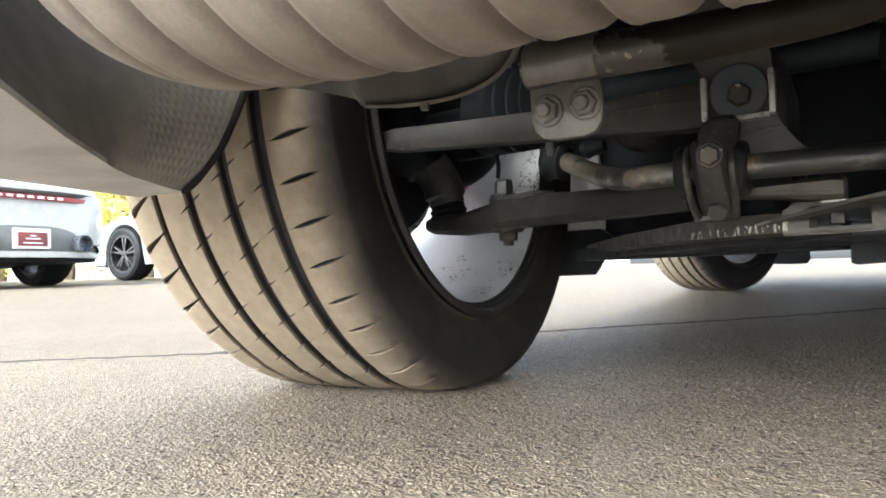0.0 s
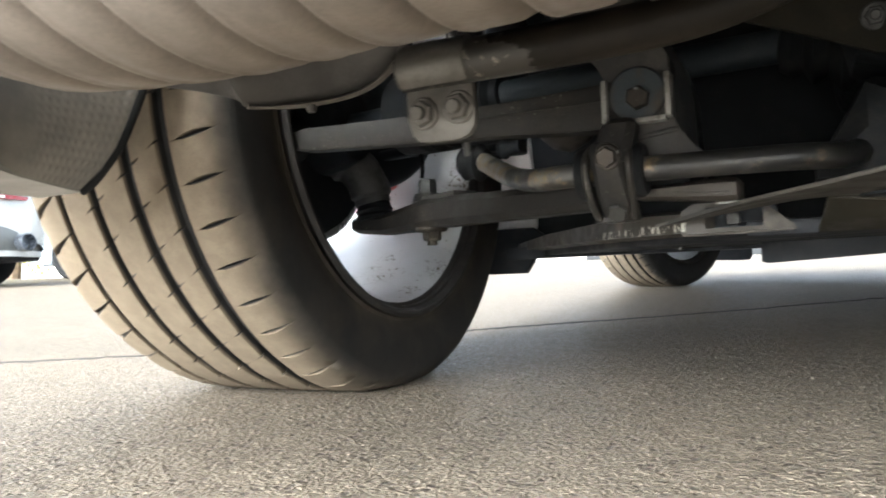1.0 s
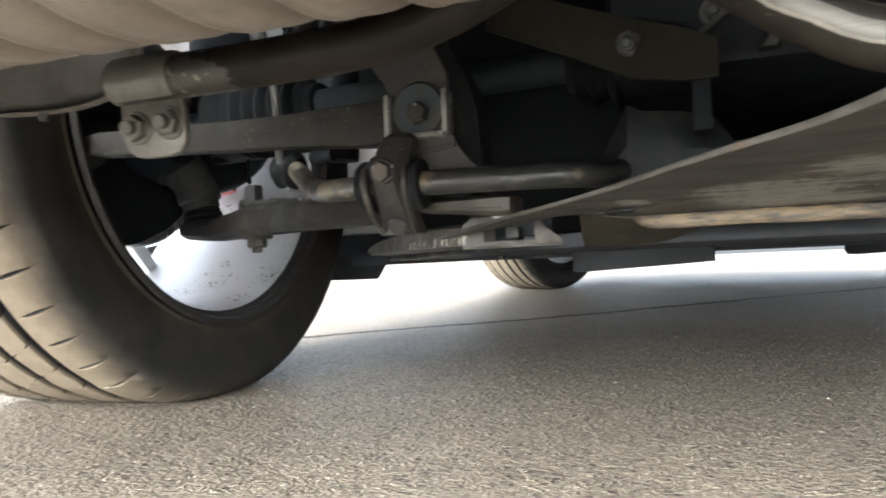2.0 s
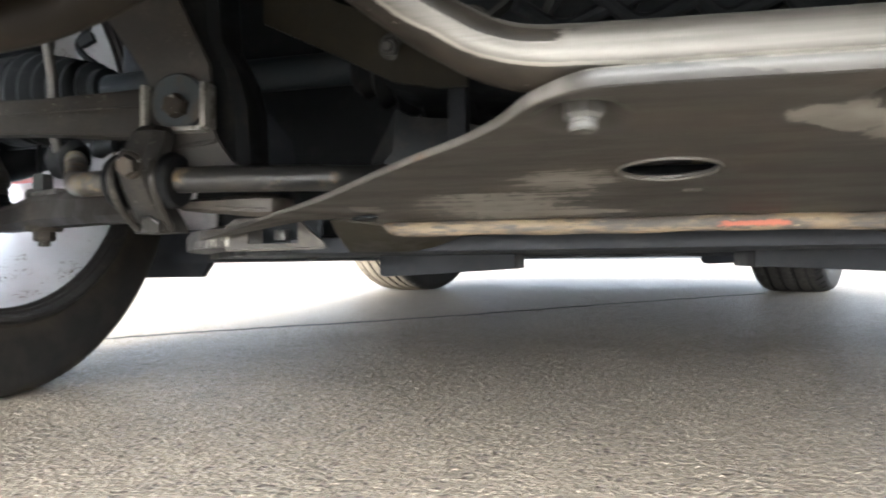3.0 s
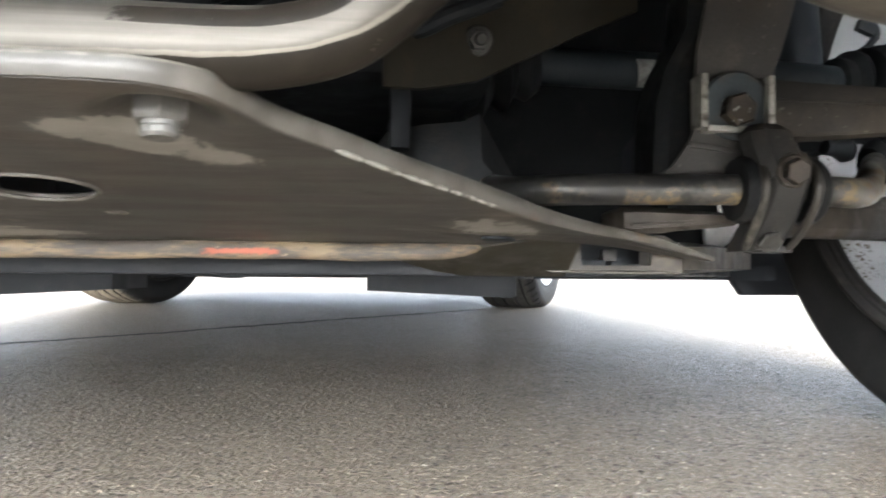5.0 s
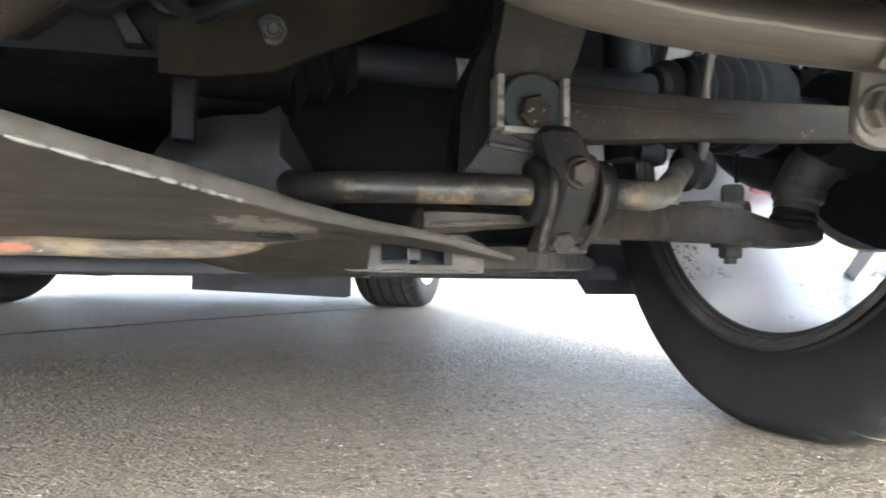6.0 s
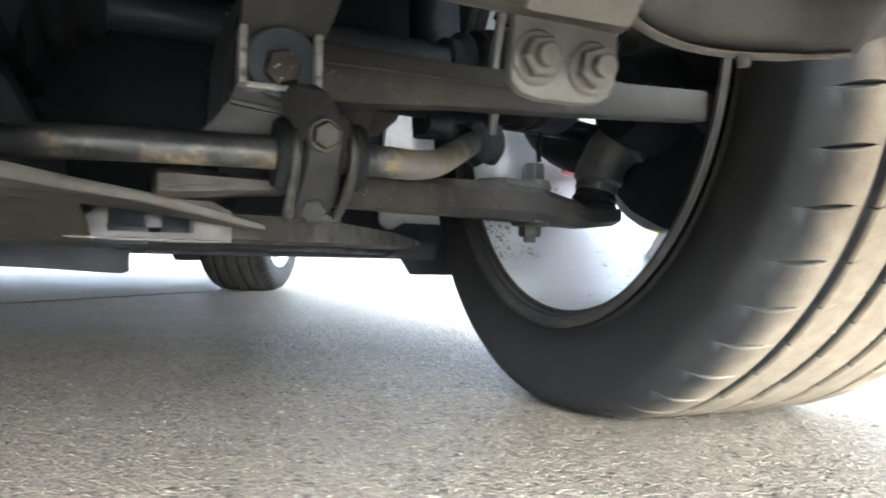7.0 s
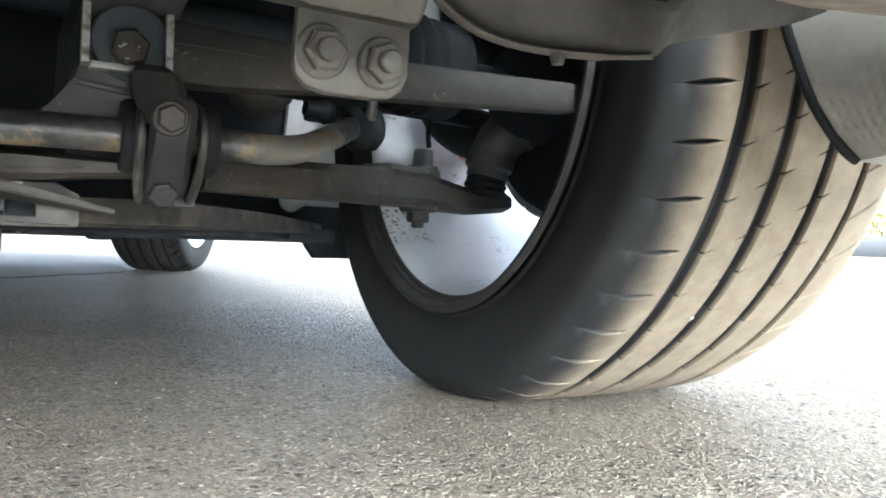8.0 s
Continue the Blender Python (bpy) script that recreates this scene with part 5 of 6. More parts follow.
    for z, u, w in ((0.20, 0.357, 0.026), (0.24, 0.354, 0.020), (0.285, 0.354, 0.018), (0.312, 0.360, 0.017), (0.345, 0.378, 0.018), (0.48, 0.390, 0.022)):
        rings.append([P(s, u - w, 0.05, z), P(s, u - 0.6 * w, 0.042, z), P(s, u + w, 0.045, z), P(s, u + w, 0.09, z), P(s, u - w, 0.09, z)])
    loft(bm, rings)
    part("subframe_upright", bm, UPRIGHT, car, "dark cast subframe upright")
    # dark side wall of the subframe behind the drive shaft, run on to hide the pale panel
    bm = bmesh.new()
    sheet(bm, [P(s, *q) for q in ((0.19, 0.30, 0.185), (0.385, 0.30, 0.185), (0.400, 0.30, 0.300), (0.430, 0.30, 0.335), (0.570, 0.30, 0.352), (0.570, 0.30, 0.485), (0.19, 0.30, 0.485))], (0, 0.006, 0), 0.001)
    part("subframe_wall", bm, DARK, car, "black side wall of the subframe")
    # spring and damper above the lower arm
    bm = bmesh.new()
    tube(bm, [P(s, 0.62, 0.33, 0.30), P(s, 0.60, 0.33, 0.62)], 0.03, 20)
    part("damper", bm, DARK, car, "black damper tube")

    # tube clamp with two nuts
    bm = bmesh.new()
    rings = []
    for u in (0.4125, 0.4145, 0.451, 0.453):
        e = 0.0008 if u in (0.4125, 0.453) else 0.0
        ring = []
        for k in range(13):
            a = radians(-60 + 240 * k / 12)
            ring.append(Q(s, u, -0.25 - (0.0140 - e) * math.cos(a), 0.2563 + (0.0140 - e) * math.sin(a)))
        rings.append(ring)
    loft(bm, rings)
    clamp = part("tube_clamp", bm, CLAMP, car, "pale plated steel clamp with two nuts")
    bm = bmesh.new()
    tab = [(0.4135, -0.2490, 0.249), (0.4545, -0.2490, 0.249), (0.4550, -0.2470, 0.228), (0.4530, -0.2460, 0.2205), (0.4490, -0.2455, 0.2165), (0.4430, -0.2450, 0.2150), (0.4250, -0.2450, 0.2150), (0.4180, -0.2455, 0.2170), (0.4140, -0.2460, 0.2220), (0.4130, -0.2470, 0.229)]
    short = 0.0 if s < 0 else 0.28
    sheet(bm, [Q(s, u, y, z + short * max(0.0, 0.230 - z)) for u, y, z in tab], (0, 0.0045, 0), 0.0008)
    part("tab", bm, CLAMP, clamp)
    for u in (0.4225, 0.4445):
        hexbolt(clamp, Q(s, u, -0.2465, 0.2315 if u > 0.43 else 0.2325), (0, -1, -0.1), 0.0074, 0.0068, 0.0094, 0.0040, CLAMP, "plated nut on a stud", turn=0.4 if u > 0.43 else 0.1)

    # muffler: ribbed drum, domed outer end
    bm = bmesh.new()
    rings = []
    us = np.linspace(0.165, 0.6398, 420)
    for u in us:
        f = max(0.0, (u - 0.53) / 0.110)
        g = max(0.0, (0.215 - u) / 0.050)
        k = math.sqrt(max(0.0, 1 - f ** 2.6)) * math.sqrt(max(0.04, 1 - g ** 2.4))
        # narrow pressed grooves with a soft roll on either side
        d = (u - 0.472 + 0.01675) % 0.0335 - 0.01675
        dip = 0.0070 * math.exp(-(d / 0.0042) ** 2) + 0.0005 * math.cos(math.pi * d / 0.01675) - 0.0013 * math.exp(-((d + 0.0072) / 0.0028) ** 2)
        dip *= min(1.0, 3 * k)
        bulge = 0.003 * math.exp(-((u - 0.47) / 0.05) ** 2)
        ry, rz = 0.100 * k - dip, 0.088 * k - dip + bulge
        ring = []
        for j in range(56):
            a = 2 * math.pi * j / 56
            ring.append(Q(s, u, -0.392 + ry * math.cos(a), 0.323 - 0.025 * max(0.0, 0.62 - u) + rz * math.sin(a)))
        rings.append(ring)
    loft(bm, rings)
    part("muffler", bm, MUFFLER, car, "dusty beige ribbed muffler drum", angle=60)

    # heat shield hung under the muffler's front side, with a folded lip
    lip = [(0.680, -0.254, 0.2900), (0.645, -0.258, 0.2765), (0.600, -0.259, 0.2650), (0.572, -0.256, 0.2560), (0.566, -0.252, 0.2510), (0.546, -0.225, 0.2545), (0.522, -0.207, 0.2600), (0.501, -0.201, 0.2680), (0.483, -0.203, 0.2810), (0.470, -0.212, 0.3000)]
    top = [(0.680, -0.275, 0.345), (0.645, -0.285, 0.345), (0.600, -0.282, 0.325), (0.575, -0.272, 0.290), (0.562, -0.264, 0.270), (0.545, -0.245, 0.287), (0.522, -0.234, 0.306), (0.502, -0.230, 0.318), (0.484, -0.231, 0.326), (0.470, -0.236, 0.334)]
    bm = bmesh.new()
    lips, tops = smooth_path([Q(s, *q) for q in lip], 4), smooth_path([Q(s, *q) for q in top], 4)
    grid = []
    for f in (0.0, 0.15, 0.35, 0.6, 0.8, 1.0):
        grid.append([b.lerp(a, f) + Vector((0, -0.004 * math.sin(math.pi * f), 0)) for a, b in zip(lips, tops)])
    surface(bm, grid, (0, 0.0016, 0))
    shield = part("heat_shield", bm, SHIELD, car, "dusty brown heat shield sheet with a folded lip", angle=50)
    bm = bmesh.new()
    tube(bm, [q + Vector((0, -0.001, 0)) for q in lips[16:]], [0.0010, 0.0016, 0.0016, 0.0016, 0.0010], 8, 3.2)
    part("folded_lip", bm, LIPSHEET, shield, "pale folded lip")
    bm = bmesh.new()
    lathe(bm, [(0, 0), (0.0034, 0), (0.0034, 0.002), (0.0026, 0.0045), (0, 0.0045)], Matrix.Translation(Q(s, 0.540, -0.222, 0.2545)) @ frame_to((0, 0, -1)), 12)
    part("clip", bm, SHIELD, shield)

    # diagonal brace with its open end box
    bm = bmesh.new()
    rings = []
    for u, y, zc, h, w in ((0.335, 0.048, 0.1740, 0.0110, 0.012), (0.37, 0.078, 0.1750, 0.0120, 0.016), (0.44, 0.18, 0.177, 0.0125, 0.022), (0.55, 0.36, 0.178, 0.0115, 0.024), (0.655, 0.55, 0.1775, 0.0095, 0.022), (0.705, 0.64, 0.1770, 0.0080, 0.018), (0.712, 0.65, 0.1770, 0.006, 0.014)):
        n = Vector((s * 0.85, -0.5, 0))
        c = P(s, u, y, zc)
        rings.append([c + n * w + Vector((0, 0, -0.75 * h)), c + n * w + Vector((0, 0, 0.7 * h)), c + Vector((0, 0, h)), c - n * w + Vector((0, 0, h * 0.8)), c - n * w + Vector((0, 0, -h * 0.8)), c + Vector((0, 0, -h))])
    loft(bm, rings)
    brace = part("diagonal_brace", bm, BRACE, car, "scraped brown metal diagonal brace", angle=30)
    bm = bmesh.new()
    z0, z1, a, b, c0, c1 = (0.1640, 0.1895, 0.2855, 0.3300, 0.1682, 0.1860) if s < 0 else (0.1640, 0.1895, 0.2760, 0.3265, 0.1682, 0.1860)
    # fascia with a square hole; its inner end is cut aslant, its outer end runs on along the brace
    outer = [(a - 0.0245, z0), (0.3500, 0.1630), (0.3500, 0.1830), (b + 0.010, z1), (a + 0.002, z1), (a - 0.0225, 0.1680)]
    hole = [(a, c0), (b, c0), (b, (c0 + c1) / 2), (b, c1), (a, c1), (a, (c0 + c1) / 2)]
    for y, w in ((0.036, 0.0025),):
        fo, fi, bo, bi = ([bm.verts.new(P(s, u, y + dy, z)) for u, z in loop] for loop, dy in ((outer, 0), (hole, 0), (outer, w), (hole, w)))
        for k in range(6):
            m = (k + 1) % 6
            for quad in ((fo[k], fo[m], fi[m], fi[k]), (bo[k], bi[k], bi[m], bo[m]), (fo[k], bo[k], bo[m], fo[m]), (fi[k], fi[m], bi[m], bi[k])):
                bm.faces.new(quad)
    part("end_box", bm, BRACE, brace, "open bracket box with a bolt inside", angle=20)
    bm = bmesh.new()
    tube(bm, [P(s, a - 0.022, 0.036, z0), P(s, 0.31, 0.036, z0 - 0.0004), P(s, 0.348, 0.036, 0.1630)], [0.0008, 0.0013, 0.0008], 8)
    part("scrape", bm, CLAMP, brace, "bright lower edge")
    bm = bmesh.new()
    box(bm, P(s, (a + b) / 2 - 0.004, 0.0355, z1 - 0.0006), (b - a - 0.008, 0.0014, 0.0018), None, 0.0004)
    part("scrape", bm, SCUFF, brace, "bright scraped edge")
    # backing added near-black, so that the inside stays dark through the hole
    bm = bmesh.new()
    box(bm, P(s, (a + b) / 2, 0.066, (z0 + z1) / 2), (b - a + 0.02, 0.002, z1 - z0 + 0.004), None, 0)
    box(bm, P(s, (a + b) / 2, 0.0535, z0 + 0.0020), (b - a + 0.02, 0.026, 0.002), None, 0)
    part("back_plate", bm, DARK, brace, "dark inside of the bracket")
    bm = bmesh.new()
    box(bm, P(s, (a + b) / 2 + 0.002, 0.060, 0.1760), (0.0105, 0.010, 0.0090), None, 0.0012)
    part("nut", bm, BOLT, brace, "square nut inside the bracket")

    # closing flap in front of the wheel, with a pale panel
    bm = bmesh.new()
    out = [(0.672, 0.62, 0.178), (0.705, 0.62, 0.131), (0.96, 0.62, 0.131), (0.96, 0.62, 0.212), (0.690, 0.62, 0.212), (0.672, 0.62, 0.200)]
    sheet(bm, [P(s, *q) for q in out], (0, 0.02, 0), 0.003)
    flap = part("wheel_flap", bm, PLASTIC, car, "dark plastic air flap before the wheel")
    bm = bmesh.new()
    pu = 0.688 if s < 0 else 0.655
    sheet(bm, [P(s, *q) for q in ((pu + 0.003, 0.643, 0.209), (pu + 0.012, 0.642, 0.202), (0.975, 0.642, 0.2020), (0.975, 0.662, 0.61), (0.800, 0.662, 0.61), (0.790, 0.652, 0.42), (0.760, 0.650, 0.392), (pu + 0.01, 0.650, 0.392), (pu, 0.645, 0.262), (pu, 0.643, 0.216))], (0, 0.012, 0), 0.003)
    part("wheelhouse_panel", bm, PALE, flap, "pale painted wheelhouse panel")

    # plastic block under the floor
    bm = bmesh.new()
    e = 0.304 if s < 0 else 0.291
    i = 0.138 if s < 0 else 0.126
    blk = [(i, 0.334, 0.1425), (0.215, 0.334, 0.1385), (e - 0.006, 0.334, 0.1345), (e, 0.334, 0.137), (e, 0.334, 0.178), (i, 0.334, 0.178)]
    sheet(bm, [P(s, *q) for q in blk], (0, 0.12, 0), 0.002)
    part("underfloor_block", bm, PLASTIC, car, "black plastic block under the floor")

    def inner_line(y):
        return float(np.interp(y, [-0.56, -0.47, -0.443, -0.362, -0.266, -0.20, -0.168], [0.53, 0.612, 0.637, 0.711, 0.790, 0.822, 0.835]))

    # bumper corner: bottom shelf and fibre liner behind the wheel
    bm = bmesh.new()
    grid = []
    arch = [(0.833, 0.2275), (0.820, 0.2330), (0.805, 0.2435), (0.784, 0.262), (0.768, 0.284), (0.752, 0.311), (0.738, 0.345), (0.722, 0.40), (0.712, 0.46)]
    back = [(0.617, 0.2360), (0.620, 0.2510), (0.632, 0.262), (0.660, 0.280), (0.700, 0.305), (0.730, 0.340), (0.745, 0.370), (0.750, 0.41), (0.750, 0.46)]
    for i in range(13):
        f = i / 12
        row = []
        y = lerp(-0.170, -0.465, f)
        for n, ((ua, za), (ub, zb)) in enumerate(zip(arch, back)):
            u = lerp(ua, ub, f) + (za - 0.2275) * 0.5 * math.sin(math.pi * f)
            if n < 2:
                u = inner_line(y) + 0.003 * n - 0.012 * n * (1 - f)
            row.append(P(s, u, lerp(-0.170, -0.465, f), lerp(za, zb, f)))
        # one smooth hollow between the lower edge and the top
        for _ in range(round(14 * min(1.0, 2 * f))):
            row = [row[0]] + [(a + b * 2 + c) / 4 for a, b, c in zip(row, row[1:], row[2:])] + [row[-1]]
        grid.append(row)
    surface(bm, grid, (s * 0.003, -0.002, 0))
    liner = part("wheel_arch_liner", bm, LINER, car, "grey woven fibre wheel arch liner", angle=60)
    bm = bmesh.new()
    tube(bm, smooth_path([P(s, u, -0.168, z) for u, z in arch], 3), 0.0036, 10)
    part("liner_edge", bm, RUBBER, liner, "black edge bead")
    bm = bmesh.new()
    grid = []
    for i in range(15):
        f = i / 14
        y = lerp(-0.168, -0.56, f)
        ui = inner_line(y)
        rise = 0.228 + 0.012 * f
        row = [P(s, ui, y, 0.2270 + 0.009 * min(1.0, f / 0.76))]
        for g, z in ((0.35, -0.001), (0.7, -0.0015), (0.9, 0.001), (1.0, 0.006)):
            row.append(P(s, lerp(ui, 0.915, g), y, rise + z))
        row += [P(s, 0.95, y, rise + 0.03), P(s, 0.985, y, 0.33), P(s, 1.0, y, 0.46)]
        grid.append(row)
    surface(bm, grid, (0, 0, 0.004))
    part("bumper_corner", bm, GREYTRIM, car, "grey plastic lower bumper corner", angle=60)


for s in (-1, 1):
    build_side(s)

# flat undertray from the rear axle to the nose
bm = bmesh.new()
loft(bm, [[Vector((x, y, z)) for x, z in ((-w, z0), (w, z0), (w, z0 + 0.02), (-w, z0 + 0.02))] for y, z0, w in ((0.52, 0.155, 0.70), (0.85, 0.158, 0.70), (1.25, 0.215, 0.70), (2.05, 0.220, 0.68), (2.20, 0.215, 0.46), (3.10, 0.215, 0.46), (3.40, 0.200, 0.52))])
tray = part("undertray", bm, PLASTIC, car, "black plastic undertray")
bm = bmesh.new()
sheet(bm, [(-0.30, 0.055, 0.160), (0.30, 0.055, 0.160), (0.64, 0.53, 0.160), (0.64, 0.60, 0.160), (-0.64, 0.60, 0.160), (-0.64, 0.53, 0.160)], (0, 0, 0.013), 0.002)
part("rear_panel", bm, PLASTIC, tray)
for s in (-1, 1):
    bm = bmesh.new()
    rings = []
    for u, z in ((0.505, 0.150), (0.520, 0.130), (0.56, 0.128), (0.62, 0.130), (0.70, 0.134), (0.72, 0.150)):
        rings.append([P(s, u, 3.44, z), P(s, u, 3.42, z), P(s, u, 3.38, 0.245), P(s, u, 3.42, 0.245)])
    loft(bm, rings)
    part("air_deflector", bm, PLASTIC, tray, "black plastic lip under the nose")
bm = bmesh.new()
box(bm, (0, 0.69, 0.33), (1.56, 0.03, 0.34), None, 0.004)
part("bulkhead", bm, PLASTIC, tray, "black bulkhead before the engine")
for x in (-0.40, -0.16, 0.16, 0.31):
    hexbolt(tray, (x, 0.36, 0.160), (0, 0, -1), 0.005, 0.004, 0.008, 0, BOLT)

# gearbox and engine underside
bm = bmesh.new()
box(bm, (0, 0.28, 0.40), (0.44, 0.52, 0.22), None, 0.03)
gear = part("gearbox", bm, DARK, car, "near-black gearbox casing")
for s in (-1, 1):
    bm = bmesh.new()
    rings = []
    for u, zt, y in ((0.12, 0.236, 0.065), (0.14, 0.262, 0.058), (0.165, 0.268, 0.056), (0.195, 0.271, 0.055), (0.207, 0.2775, 0.055), (0.215, 0.262, 0.057), (0.232, 0.234, 0.062), (0.245, 0.226, 0.066)):
        rings.append([P(s, u, y, 0.205), P(s, u, y - 0.01, lerp(0.205, zt, 0.5)), P(s, u, y, zt), P(s, u, y + 0.08, zt + 0.01), P(s, u, y + 0.08, 0.205)])
    loft(bm, rings)
    part("cast_cover", bm, UPRIGHT, gear, "dark cast mount")
    bm = bmesh.new()
    rings = []
    for u, y, z, h in ((0.136, -0.012, 0.2915, 0.014), (0.16, 0.0, 0.300, 0.020), (0.20, 0.022, 0.316, 0.024), (0.25, 0.04, 0.342, 0.022), (0.33, 0.07, 0.385, 0.022)):
        rings.append([P(s, u, y, z - h), P(s, u, y + 0.006, z - h), P(s, u, y + 0.006, z + h), P(s, u, y, z + h)])
    loft(bm, rings)
    mount = part("mount_strap", bm, MOUNT, car, "brown coated slanting mount strap")
    hexbolt(mount, P(s, 0.20, 0.0215, 0.319), (0.1 * s, -1, -0.2), 0.0075, 0.008, 0.0105, 0.006, BOLT, "nut on a stud")
    hexbolt(gear, P(s, 0.136, 0.020, 0.3345), (0.1 * s, -1, -0.2), 0.0075, 0.010, 0.0115, 0.006, BOLT, "nut on a stud")
    bm = bmesh.new()
    box(bm, P(s, 0.148, 0.02, 0.268), (0.014, 0.02, 0.05), None, 0.003)
    part("stay", bm, DARK, mount)
for x0, z0, x1, z1 in ((-0.17, 0.300, -0.07, 0.372), (-0.06, 0.372, -0.10, 0.300), (-0.03, 0.298, 0.07, 0.368), (0.00, 0.372, -0.04, 0.300), (0.05, 0.300, 0.15, 0.372), (0.12, 0.300, 0.08, 0.372)):
    bm = bmesh.new()
    rings = []
    for f in (0.0, 0.5, 1.0):
        x, z, w = lerp(x0, x1, f), lerp(z0, z1, f), 0.005 + 0.003 * abs(2 * f - 1)
        rings.append([Vector((x - w, 0.022, z)), Vector((x - 0.6 * w, 0.008, z)), Vector((x + 0.6 * w, 0.008, z)), Vector((x + w, 0.022, z))])
    loft(bm, rings)
    part("rib", bm, RIBBED, gear, "oily cast rib")
# corrugated pipes high up behind the tube
for k in range(5):
    bm = bmesh.new()
    x0 = -0.10 + 0.055 * k
    tube(bm, smooth_path([(x0, -0.02, 0.33 + 0.004 * k), (x0 + 0.03, 0.0, 0.318), (x0 + 0.06, -0.01, 0.325), (x0 + 0.09, 0.0, 0.34)], 5), 0.006, 10)
    part("hose", bm, DARK, gear)

# body shell over it all: floor, sides with wheel arches, cabin
def build_body():
    bm = bmesh.new()
    box(bm, (0, 2.16, 0.50), (1.96, 2.98, 0.03), None, 0.005)
    floor_pan = part("floor_pan", bm, PLASTIC, car, "black floor pan")
    bm = bmesh.new()
    box(bm, (0, 0.08, 0.50), (1.24, 1.16, 0.03), None, 0.005)
    part("rear_floor", bm, PLASTIC, floor_pan)
    bm = bmesh.new()
    box(bm, (0, 0.08, 0.70), (1.98, 1.16, 0.03), None, 0.005)
    part("arch_roof", bm, PLASTIC, floor_pan)
    ys = np.linspace(-0.66, 3.66, 101)
    A = np.array(((-0.66, 0.80, 0.86), (-0.62, 0.92, 0.95), (-0.50, 0.985, 0.99), (-0.3, 1.005, 1.02), (0.3, 1.01, 1.03), (1.0, 0.99, 1.00), (1.5, 0.985, 0.98), (2.0, 0.985, 0.98), (2.65, 1.0, 0.97), (3.25, 0.98, 0.88), (3.56, 0.90, 0.78), (3.66, 0.75, 0.66)))
    cols = []
    for y in ys:
        w, z1 = (float(np.interp(y, A[:, 0], A[:, c])) for c in (1, 2))
        z0 = float(np.interp(y, [-0.66, -0.62, -0.50, 3.25, 3.56, 3.66], [0.46, 0.38, 0.30, 0.24, 0.26, 0.34]))
        for wy in (AXLE_Y, FRONT_Y):
            if abs(y - wy) < 0.40:
                z0 = max(z0, 0.344 + math.sqrt(0.40 ** 2 - (y - wy) ** 2))
        z0 = min(z0, z1 - 0.12)
        half = [(w, z0), (w + 0.005, lerp(z0, z1, 0.35)), (w, lerp(z0, z1, 0.7)), (w - 0.05, lerp(z0, z1, 0.93)), (w - 0.16, z1), (w * 0.45, z1 + 0.03)]
        cols.append([(-u, y, z) for u, z in half] + [(u, y, z) for u, z in reversed(half)])
    surface(bm2 := bmesh.new(), cols, (0, 0, -0.004))
    part("body_shell", bm2, BODY, car, "grey painted body shell", angle=50)
    bm = bmesh.new()
    rings = []
    for y, w, z in ((-0.55, 0.62, 1.00), (-0.2, 0.68, 1.16), (0.5, 0.66, 1.30), (1.1, 0.66, 1.33), (1.7, 0.68, 1.24), (2.35, 0.70, 0.99)):
        rings.append([Vector((-w - 0.1, y, 0.95)), Vector((-w, y, lerp(0.95, z, 0.8))), Vector((-w * 0.8, y, z)), Vector((w * 0.8, y, z)), Vector((w, y, lerp(0.95, z, 0.8))), Vector((w + 0.1, y, 0.95))])
    loft(bm, rings)
    part("cabin_glass", bm, GLASS, car, "dark glass cabin", angle=20)
    # rear bumper skin down to the valance
    bm = bmesh.new()
    grid = []
    for i in range(25):
        x = lerp(-0.97, 0.97, i / 24)
        e = abs(x) / 0.97
        y = -0.63 + 0.24 * e ** 4
        grid.append([(x, y + 0.05, 0.290), (x, y, 0.31), (x, y - 0.01, 0.40), (x, y, 0.56)])
    surface(bm, grid, (0, 0.004, 0))
    part("rear_bumper", bm, BODY, car, "grey painted rear bumper", angle=50)


build_body()


